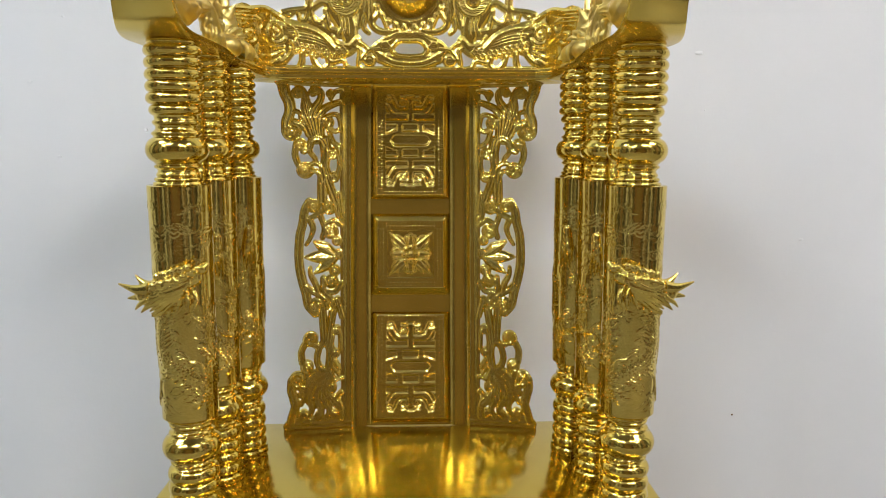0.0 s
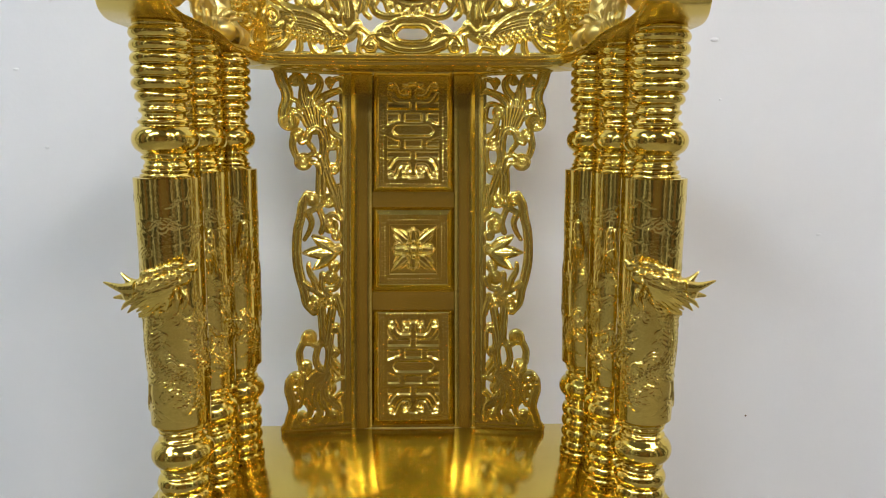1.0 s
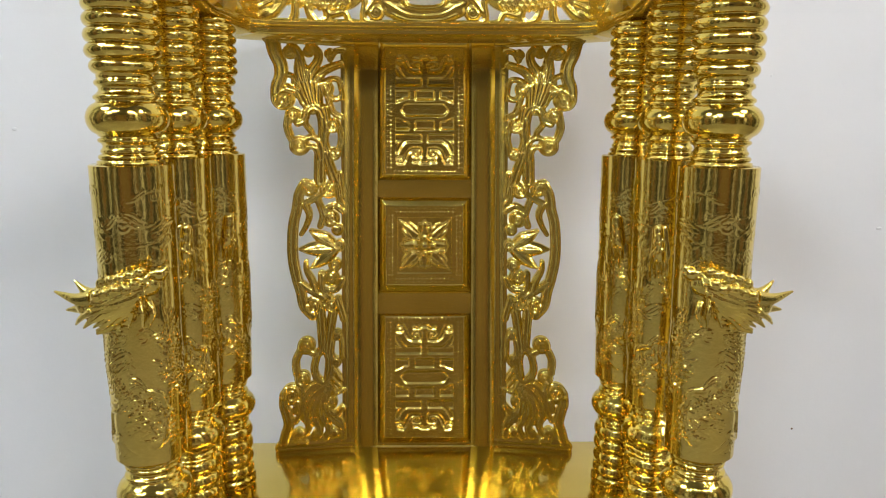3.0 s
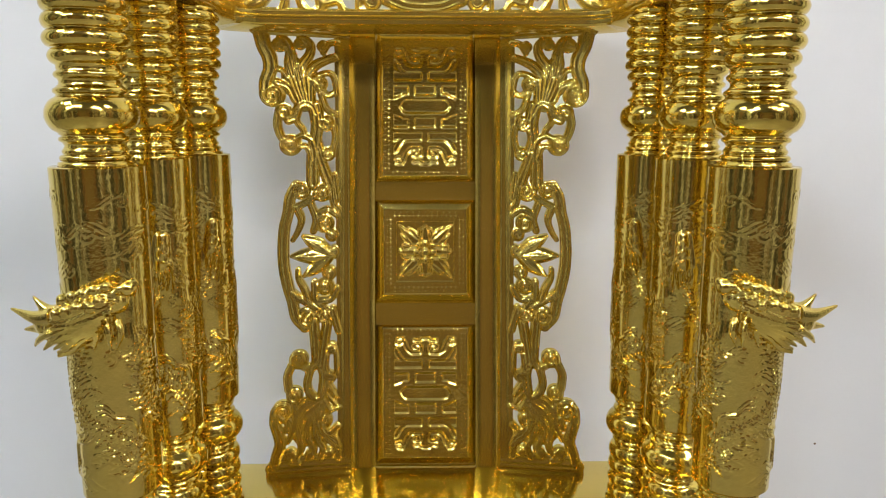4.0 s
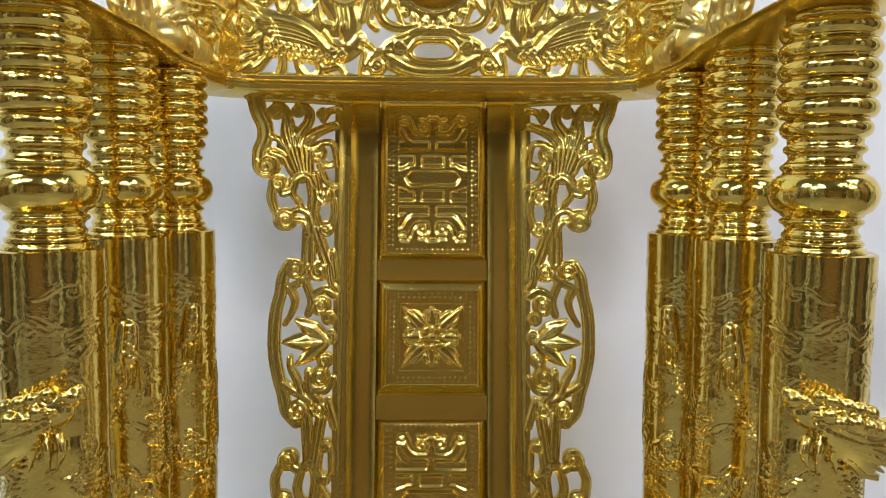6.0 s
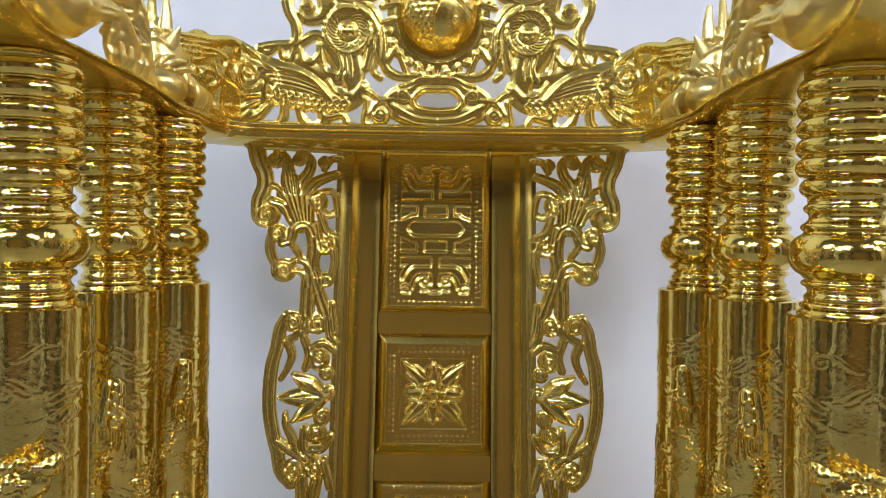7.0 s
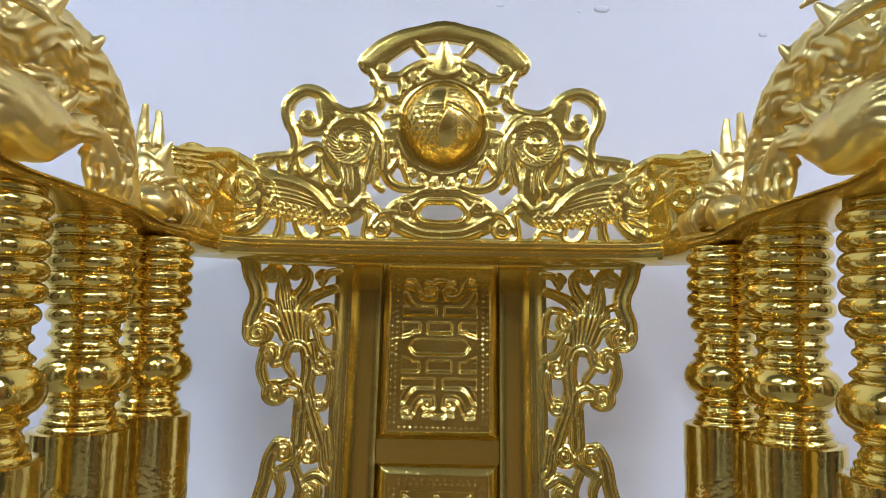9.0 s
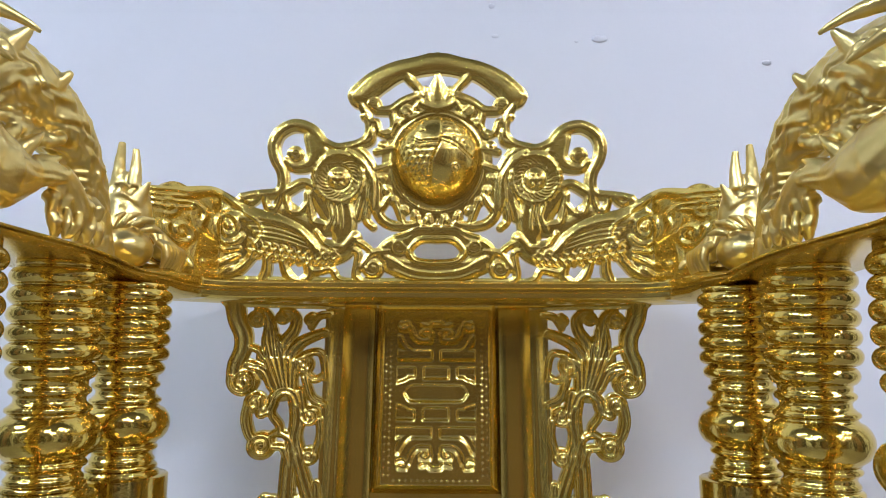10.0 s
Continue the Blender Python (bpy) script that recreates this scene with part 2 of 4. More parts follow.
class Carving:
    """Strokes in drawing units, u to the right and v up, on a grid of metres."""

    def __init__(self, u0, u1, v0, v1, res):
        self.us = np.arange(u0, u1 + res, res)
        self.vs = np.arange(v0, v1 + res, res)
        self.res = res
        self.f = np.full((len(self.us), len(self.vs)), -1.0)
        self.h = np.zeros_like(self.f)
        self.flange = 0.0

    def stroke(self, pts, r0, r1, h, groove=0.0, power=0.5, lift=0.0, cut=True, ridges=0.0):
        p = dense(pts, self.res * 0.5)
        n = len(p)
        r = np.interp(np.linspace(0, 1, n), [0, 0.5, 1], [r0, (r0 + r1) / 2 + 0.1 * abs(r0 - r1), r1])
        m = max(r0, r1) + self.flange + 2 * self.res
        i0, i1 = np.searchsorted(self.us, [p[:, 0].min() - m, p[:, 0].max() + m])
        j0, j1 = np.searchsorted(self.vs, [p[:, 1].min() - m, p[:, 1].max() + m])
        if i1 <= i0 or j1 <= j0:
            return
        U, V = np.meshgrid(self.us[i0:i1], self.vs[j0:j1], indexing="ij")
        best = np.full(U.shape, -1.0)
        q = np.full(U.shape, 9.0)
        for (a, b), rad in zip(p, r):
            d = np.hypot(U - a, V - b)
            np.maximum(best, rad + self.flange - d, out=best)
            np.minimum(q, d / rad, out=q)
        if cut:
            np.maximum(self.f[i0:i1, j0:j1], best, out=self.f[i0:i1, j0:j1])
        q = np.clip(q, 0, 1)
        bulge = h * (1 - q ** 2) ** power * (1 - ridges * (0.5 - 0.5 * np.cos(3 * math.pi * q)))
        if groove:
            bulge *= 1 - groove * np.exp(-(q / 0.33) ** 2) + 0.15 * np.exp(-((q - 0.6) / 0.2) ** 2)
        bulge = np.where(q < 1, bulge + lift, 0)
        np.maximum(self.h[i0:i1, j0:j1], bulge, out=self.h[i0:i1, j0:j1])

    def soften(self, times):
        """Lets the strokes run into one another, as cast metal does."""
        w = (self.f > -0.5).astype(float)
        for _ in range(times):
            a = self.h * w
            num, den = 2 * a, 2 * w + 1e-9
            for ax in (0, 1):
                for d in (-1, 1):
                    num = num + np.roll(a, d, ax)
                    den = den + np.roll(w, d, ax)
            self.h = np.where(w > 0, num / den, self.h)

    def mesh(self, place, back=0.0, front=0.002):
        """Vertices and faces; place(u, v, h) gives the world's arrays."""
        f, nu, nv = self.f, len(self.us), len(self.vs)
        U, V = np.meshgrid(self.us, self.vs, indexing="ij")
        inside = f > 0
        idx = -np.ones(f.shape, int)
        idx[inside] = np.arange(inside.sum())
        pts = [np.stack([U[inside], V[inside], self.h[inside] + front], 1)]
        extra, cross, faces, rim = [], {}, [], []
        base = int(inside.sum())
        c = inside[:-1, :-1] & inside[1:, :-1] & inside[1:, 1:] & inside[:-1, 1:]
        faces += np.stack([idx[:-1, :-1][c], idx[1:, :-1][c], idx[1:, 1:][c], idx[:-1, 1:][c]], 1).tolist()
        some = (inside[:-1, :-1] | inside[1:, :-1] | inside[1:, 1:] | inside[:-1, 1:]) & ~c

        def cut(a, b):
            key = (a, b) if a < b else (b, a)
            if key not in cross:
                t = f[key[0]] / (f[key[0]] - f[key[1]])
                t = min(max(t, 0.05), 0.95)
                A, B = key
                hh = self.h[A] if inside[A] else self.h[B]
                extra.append((U[A] + (U[B] - U[A]) * t, V[A] + (V[B] - V[A]) * t, 0.35 * hh + front))
                cross[key] = base + len(extra) - 1
            return cross[key]

        for i, j in zip(*np.nonzero(some)):
            ring = [(i, j), (i + 1, j), (i + 1, j + 1), (i, j + 1)]
            poly, marks = [], []
            for k in range(4):
                a, b = ring[k], ring[(k + 1) % 4]
                if inside[a]:
                    poly.append(int(idx[a]))
                if inside[a] != inside[b]:
                    x = cut(a, b)
                    poly.append(x)
                    marks.append((x, inside[a]))
            if len(poly) >= 3:
                faces.append(poly)
            for k, (x, leaving) in enumerate(marks):
                if leaving:
                    rim.append((x, marks[(k + 1) % len(marks)][0]))
        P = np.vstack([pts[0], np.array(extra).reshape(-1, 3)])
        n = len(P)
        Q = P.copy()
        Q[:, 2] = back
        faces += [[k + n for k in q[::-1]] for q in faces]
        R = [P[k] for e in rim for k in e] + [Q[k] for e in rim for k in e]
        m = 2 * len(rim)
        faces += [[2 * n + 2 * k + 1, 2 * n + 2 * k, 2 * n + m + 2 * k, 2 * n + m + 2 * k + 1] for k in range(len(rim))]
        allp = np.vstack([P, Q, np.array(R).reshape(-1, 3)])
        return np.stack(place(allp[:, 0], allp[:, 1], allp[:, 2]), 1), faces


def sheet(us, vs, height, place, wrap=False):
    """A closed-over grid with a height at each node."""
    U, V = np.meshgrid(us, vs, indexing="ij")
    P = np.stack(place(U.ravel(), V.ravel(), height.ravel()), 1)
    n, m = len(us), len(vs)
    I = np.arange(n * m).reshape(n, m)
    if wrap:
        I = np.vstack([I, I[:1]])
    f = np.stack([I[:-1, :-1], I[1:, :-1], I[1:, 1:], I[:-1, 1:]], -1).reshape(-1, 4)
    return P, f.tolist()


# ---- the throne's back ----
FOOT_Y, FOOT_Z, LEAN_A = 0.951, SEAT + 0.0005, radians(9.6)


def on_back(u, v, h):
    """A place on the leaning back: u across, v up the slope, h towards the sitter."""
    bend = np.maximum(np.abs(u) - 0.089, 0) / 0.085
    y = FOOT_Y + v * math.sin(LEAN_A) - bend * (0.012 + 0.056 * v) - h
    return u, y, FOOT_Z + v * math.cos(LEAN_A) - h * 0.17


def wing_uv(x, y):
    return 0.0944 + (600 - x) * 0.000525, (878 - y) * 0.000597


def wing_carving():
    unit = 0.00063
    c = Carving(0.084, 0.186, -0.001, 0.49, 0.00075)
    c.flange = 0.0009

    def s(pts, r0, r1=None, h=5.0, groove=0.0):
        r1 = r0 if r1 is None else r1
        c.stroke([wing_uv(*p) for p in pts], r0 * unit, r1 * unit, h * 0.00058, max(groove * 0.6, 0.30 if min(r0, r1) > 4 else 0.0), 0.62, 0, True, 0.0)

    def curl(x, y, big, way=1, start=90, turns=1.9, r=3.2, h=5.6):
        s([(x, y), (x + 0.5, y + 0.5)], big * 0.95, None, 3.0)
        s(spiral(x, y, big - r * 0.5, turns, start, way), r, r * 0.75, h)
        s([(x, y), (x + 0.5, y)], big * 0.24, None, h * 1.05)

    # border strips
    s([(440, 67), (616, 67)], 8, None, 2.5)
    s([(604, 60), (608, 874)], 11, None, 1.6)
    s([(456, 872), (616, 872)], 9, None, 3)
    s([(470, 860), (605, 860)], 7, None, 2)
    # upper part
    s([(449, 70), (455, 95), (465, 117), (466, 138), (458, 160), (457, 182)], 11, 9, 3.0, 0.6)
    curl(470, 183, 20, -1, 200)
    s([(522, 190), (510, 155), (503, 128), (504, 105), (497, 88), (486, 82)], 10, 6, 4.5, 0.5)
    curl(484, 93, 12, 1, 270)
    s([(527, 190), (520, 150), (528, 127), (540, 110), (543, 93), (533, 82), (523, 81)], 10, 5, 4.5, 0.5)
    curl(522, 91, 9, -1, 270)
    s([(533, 190), (535, 152), (550, 130), (570, 119), (590, 112)], 10, 6, 5, 0.5)
    curl(566, 93, 9, 1, 270)
    s([(567, 104), (578, 88), (596, 84)], 4, 5)
    s([(545, 195), (546, 162), (560, 146), (580, 142), (589, 152), (594, 180)], 5, 4)
    curl(557, 161, 15, 1, 200)
    s([(516, 150), (530, 195)], 24, 16, 2.2)
    s([(500, 165), (515, 180)], 12, 10, 2.4)
    for a in range(6):
        s([(498 + 5 * a, 100 + 9 * abs(a - 2)), (508 + 4 * a, 150), (524 + 2 * a, 190)], 1.3, 1.6, 5.2)
    for a in range(5):
        s([(500 + 9 * a, 150), (520 + 5 * a, 192)], 2.5, 2.0, 5.5)
    s([(478, 135), (490, 140), (498, 152)], 4)
    s([(478, 160), (500, 168), (512, 190)], 6, 6, 4.5, 0.4)
    curl(490, 213, 14, -1, 60)
    s([(481, 215), (478, 236), (484, 256), (492, 266)], 6, 5)
    curl(503, 273, 18, 1, 180)
    s([(500, 228), (512, 222), (518, 206), (532, 197), (546, 203), (552, 215)], 7, 7, 6, 0.5)
    s([(514, 215), (516, 232), (527, 246), (529, 258)], 4)
    s([(547, 205), (553, 232), (552, 258), (546, 290), (545, 345)], 8, 10, 5, 0.5)
    s([(512, 262), (528, 256), (545, 266), (550, 280)], 4, 5)
    s([(520, 275), (535, 278), (545, 300)], 4, 5)
    curl(573, 233, 14, -1, 150)
    s([(562, 240), (556, 262), (563, 286)], 5)
    s([(588, 240), (590, 262), (584, 286)], 4.5)
    curl(575, 290, 12, 1, 0)
    s([(557, 290), (568, 320), (580, 350)], 7, 9, 5, 0.4)
    s([(588, 330), (594, 372)], 5)
    s([(562, 172), (577, 182), (592, 176)], 4.5)
    s([(562, 180), (574, 208), (594, 218)], 4.5)
    s([(555, 200), (560, 225)], 7)
    # middle part
    s([(512, 348), (501, 368), (496, 398), (489, 425), (486, 465), (488, 502), (496, 538), (503, 560), (510, 590), (528, 610)], 8, 8, 4.0, 0.6)
    curl(523, 357, 15, 1, 180)
    curl(532, 590, 17, -1, 180)
    curl(564, 360, 17, -1, 180)
    s([(582, 352), (586, 380), (596, 392)], 5)
    s([(513, 387), (533, 378), (551, 368)], 5)
    s([(513, 388), (522, 410), (516, 430), (505, 447)], 5.5, 3)
    s([(541, 382), (551, 410), (546, 432)], 5)
    s([(553, 402), (575, 393), (594, 404)], 5)
    curl(568, 419, 16, 1, 200)
    curl(583, 441, 11, -1, 0)
    for x, y, r in ((502, 477, 14), (524, 441, 12), (526, 515, 12)):
        mx, my = (x + 585) / 2, (y + 478) / 2
        s([(x, y), (mx, my)], 1.5, r, 6.5)
        s([(mx, my), (585, 478)], r, 4, 6.5)
        s([(x, y), (580, 478)], 1.2, 1.5, 8.0)
    curl(588, 472, 11, 1, 90)
    curl(577, 511, 12, -1, 90)
    curl(568, 536, 15, 1, 160)
    s([(514, 503), (516, 520), (528, 542), (534, 562)], 3, 6)
    s([(502, 545), (518, 556), (536, 566), (552, 576)], 6, 5)
    s([(547, 528), (549, 558), (566, 576)], 5)
    curl(568, 590, 14, -1, 180)
    s([(560, 562), (580, 560), (594, 540)], 5)
    s([(583, 580), (590, 600), (596, 620)], 6)
    s([(545, 600), (548, 640), (550, 675)], 8, 7, 5, 0.5)
    s([(572, 606), (566, 642), (559, 685)], 8, 6, 5, 0.5)
    # lower part
    curl(514, 670, 16, 1, 160)
    s([(499, 682), (491, 700), (493, 724)], 6)
    curl(505, 735, 14, -1, 200)
    s([(526, 684), (538, 688), (549, 678)], 6, 7)
    s([(537, 690), (531, 716), (537, 736), (552, 745), (566, 736), (571, 712)], 6, 5, 6, 0.4)
    s([(553, 672), (565, 700), (562, 738)], 7, 8, 5, 0.5)
    curl(581, 652, 10, 1, 0)
    s([(570, 664), (568, 690), (580, 709)], 5)
    s([(591, 660), (592, 695)], 4)
    curl(579, 706, 9, -1, 90)
    for a, b in (((572, 718), (590, 742)), ((566, 730), (588, 756)), ((562, 740), (578, 770)), ((580, 768), (598, 762))):
        s([a, b], 4.5, 3.5)
    s([(562, 746), (528, 752), (508, 776), (500, 805), (490, 822)], 7, 4, 5, 0.4)
    s([(560, 750), (528, 768), (512, 802), (518, 834), (508, 852)], 8, 5, 5.5, 0.4)
    s([(560, 752), (536, 778), (529, 812), (543, 840), (533, 856)], 8, 5, 5.5, 0.4)
    s([(562, 754), (546, 786), (549, 816), (563, 838), (556, 858)], 8, 5, 5.5, 0.4)
    s([(566, 756), (556, 792), (570, 818), (594, 836)], 7, 6, 5.5, 0.4)
    s([(572, 812), (590, 826), (594, 858)], 6)
    curl(566, 787, 13, 1, 200)
    s([(562, 800), (577, 810), (595, 798)], 5)
    curl(495, 848, 11, -1, 0)
    curl(535, 851, 9, -1, 0)
    curl(576, 850, 9, 1, 180)
    s([(540, 765), (530, 805)], 24, 26, 2)
    for a in range(7):
        s([(556, 752), (528 + 5 * a, 785), (514 + 9 * a, 826)], 1.6, 1.2, 5.6)
    curl(482, 766, 20, 1, 160)
    s([(466, 766), (465, 786), (471, 806), (475, 826), (468, 848), (464, 866)], 8, 9, 3.5, 0.4)
    s([(505, 750), (506, 778)], 5)
    s([(494, 782), (490, 800)], 6)
    s([(497, 860), (510, 862)], 7)
    return c


back = tagged(new("backrest"), "leaning gold back with three relief panels")
back.parent = throne
WING = wing_carving()
WING.soften(1)
for s in (-1, 1):
    P, F = WING.mesh(lambda u, v, h: on_back(s * u, v, h), -0.003, 0.0015)
    arrays("carved_wing", P, F if s < 0 else [q[::-1] for q in F], GOLD_RELIEF, back, "pierced gold scrollwork wing")

# stiles, cross rails and foot strips of the middle
V_TOP = 0.488


def strip(name, u0, u1, v0, v1, crown, thick):
    us = np.linspace(u0, u1, 13)
    vs = np.linspace(v0, v1, 3 if v1 - v0 < 0.1 else 9)
    t = np.linspace(-1, 1, 13)
    hs = crown * (1 - t ** 2) + thick
    H = np.repeat(hs[:, None], len(vs), 1)
    H[0] = H[-1] = -0.003
    H[1], H[-2] = thick * 0.9, thick * 0.9
    us[1], us[-2] = u0 + 0.0006, u1 - 0.0006
    P, F = sheet(us, vs, H, on_back)
    return arrays(name, P, F, GOLD_PLATE, back, split=35)


P, F = sheet(np.linspace(-0.092, 0.092, 3), np.linspace(0, V_TOP, 3), np.full((3, 3), -0.0065), on_back)
arrays("back_plate", P, F, GOLD, back)
for s in (-1, 1):
    a, b = sorted((s * 0.0557, s * 0.0868))
    strip("stile", a, b, 0.0, V_TOP, 0.0021, 0.0010)
for v0, v1 in ((0.1585, 0.1838), (0.298, 0.320)):
    P, F = sheet(np.linspace(-0.0556, 0.0556, 9), np.array([v0, v0 + 0.0005, (v0 + v1) / 2, v1 - 0.0005, v1]), np.repeat(np.array([[-0.006, 0.0005, 0.001, 0.0005, -0.006]]), 9, 0), on_back)
    arrays("cross_rail", P, F, GOLD_PLATE, back, split=35)


def sunk_sign(X, Y):
    """Depth, 0 to 1, of the hollows between the bars of a long-life sign; X and Y run from -1 to 1 over its field."""
    x, y = -np.abs(X) * 65, np.abs(Y) * 118
    d = np.full(X.shape, 99.0)

    def hollow(cx, cy, hx, hy, r=3.0):
        qx, qy = np.abs(x - cx) - hx + r, np.abs(y - cy) - hy + r
        np.minimum(d, np.hypot(np.maximum(qx, 0), np.maximum(qy, 0)) + np.minimum(np.maximum(qx, qy), 0) - r, out=d)

    def channel(pts, r):
        for a, b in dense(pts, 0.8):
            np.minimum(d, np.hypot(x - a, y - b) - r, out=d)

    channel([(-37, 0), (0, 0)], 13)
    channel([(-48, 0), (-36, 0)], 4)
    hollow(0, 32, 21, 9.5)
    hollow(-54, 33, 19, 8)
    channel([(-66, 22), (-52, 27)], 6)
    hollow(-40, 60.5, 33, 8)
    channel([(-40, 63), (-52, 72), (-62, 88)], 5)
    channel([(-11, 84), (-28, 84), (-38, 92), (-44, 106)], 4)
    channel([(-11, 84), (-9, 96), (-16, 101), (-24, 97), (-20, 92)], 3.5)
    channel([(-23, 110), (-14, 108), (-7, 113), (0, 114)], 3)
    channel([(-58, 112), (-50, 114), (-47, 108), (-54, 102), (-60, 104)], 3.5)
    return 1 / (1 + np.exp(np.clip(d / 1.1, -30, 30)))


def flower_strokes(add, a):
    """A square flower: corner leaves, a lobe on each side and a beaded heart."""
    for k in range(4):
        ang = math.pi / 2 * k
        c, s = math.cos(ang), math.sin(ang)
        turn = lambda x, y: (x * c - y * s, x * s + y * c)
        leaf = lambda pts, r0, r1, h: add([turn(a * x, a * y) for x, y in pts], r0 * a, h, r1 * a)
        leaf([(0.40, 0.40), (0.70, 0.70), (0.98, 0.98)], 0.21, 0.03, 0.0030)
        leaf([(0.55, 0.30), (0.78, 0.50), (0.88, 0.62)], 0.13, 0.04, 0.0022)
        leaf([(0.30, 0.55), (0.50, 0.78), (0.62, 0.88)], 0.13, 0.04, 0.0022)
        leaf([(0.40, 0), (0.66, 0), (0.90, 0)], 0.20, 0.10, 0.0026)
        leaf([(0.62, -0.24), (0.82, -0.20), (0.84, -0.06)], 0.09, 0.05, 0.0030)
        leaf([(0.62, 0.24), (0.82, 0.20), (0.84, 0.06)], 0.09, 0.05, 0.0030)
        leaf([(0.30, 0.02), (0.33, 0.02)], 0.14, 0.14, 0.0040)
        leaf([(0.26, 0.26), (0.28, 0.28)], 0.11, 0.11, 0.0036)
    add([(0, 0), (0.0001, 0)], 0.20 * a, 0.0042, 0.20 * a)


def relief_panel(v0, v1, in_u, in_v, kind):
    vm = (v0 + v1) / 2
    res = 0.00055
    c = Carving(-0.0556, 0.0556, v0, v1, res)
    U, V = np.meshgrid(c.us, c.vs, indexing="ij")
    eu = (0.0556 - np.abs(U)) / (0.0556 - in_u)
    ev = ((v1 - v0) / 2 - np.abs(V - vm)) / ((v1 - v0) / 2 - in_v)
    e = np.clip(np.minimum(eu, ev), 0, 1)
    slope = np.clip(e / 0.5, 0, 1)
    ground = -0.0055 + 0.0018 * (1 - (1 - e) ** 10) + 0.0034 * slope * slope * (3 - 2 * slope)

    def add(pts, r, h=0.0013, r1=None):
        c.stroke([(p[0], p[1] + vm) for p in pts], r, r if r1 is None else r1, h, cut=False, power=0.5)

    if kind == "glyph":
        X, Y = U / (in_u - 0.001), (V - vm) / (in_v - 0.003)
        ground -= 0.0017 * sunk_sign(X, Y) * (np.abs(X) < 1) * (np.abs(Y) < 1)
    else:
        ground -= 0.0010 * (np.maximum(np.abs(U) / (in_u - 0.002), np.abs(V - vm) / (in_v - 0.002)) < 1)
        flower_strokes(add, in_u - 0.004)
    for sx in (-1, 1):
        for off, step, r in ((0.0045, 0.0050, 0.0008), (0.0085, 0.0062, 0.0006)):
            n = int(2 * in_v / step)
            for i in range(n + 1):
                add([(sx * (in_u + off), -in_v + 2 * in_v * i / n), (sx * (in_u + off) + 0.0002, -in_v + 2 * in_v * i / n)], r, 0.0005)
            n = int(2 * in_u / step)
            for i in range(n + 1):
                add([(-in_u + 2 * in_u * i / n, sx * (in_v + off)), (-in_u + 2 * in_u * i / n + 0.0002, sx * (in_v + off))], r, 0.0005)
    big = sum(math.sin(7 * q + v0 * 40) * np.sin(U * (38 + 21 * q) + q + 30 * v0) * np.sin(V * (31 + 17 * q) + 2 * q) for q in range(1, 6)) * 0.5
    P, F = sheet(c.us, c.vs, ground + c.h + 0.0006 * big * e, on_back)
    return arrays("relief_panel", P, F, GOLD_RELIEF, back, "embossed gold sign panel" if kind == "glyph" else "embossed gold flower panel")


P, F = sheet(np.linspace(-0.0556, 0.0556, 9), np.array([0, 0.0005, 0.0025, 0.004, 0.0045]), np.repeat(np.array([[-0.006, 0.0015, 0.002, 0.0015, -0.006]]), 9, 0), on_back)
arrays("foot_strip", P, F, GOLD, back, split=35)
relief_panel(0.0040, 0.1585, 0.0360, 0.0672, "glyph")
relief_panel(0.1838, 0.298, 0.0340, 0.0355, "flower")
relief_panel(0.320, 0.486, 0.0360, 0.0690, "glyph")

# ---- the arm rail: a horseshoe slab that climbs and curls up at its front ends ----
RAIL_W, RAIL_T = 0.034, 0.016
half = [(0.0, 0.989, 1.036), (0.06, 0.988, 1.036), (0.12, 0.986, 1.036), (0.175, 0.981, 1.036), (0.212, 0.962, 1.037), (0.227, 0.925, 1.038), (0.2305, 0.89, 1.041),
        (0.231, 0.84, 1.0450), (0.230, 0.79, 1.0485), (0.230, 0.735, 1.0485), (0.231, 0.69, 1.0487), (0.227, 0.662, 1.051), (0.223, 0.640, 1.058), (0.222, 0.627, 1.075), (0.223, 0.624, 1.10), (0.224, 0.630, 1.13)]


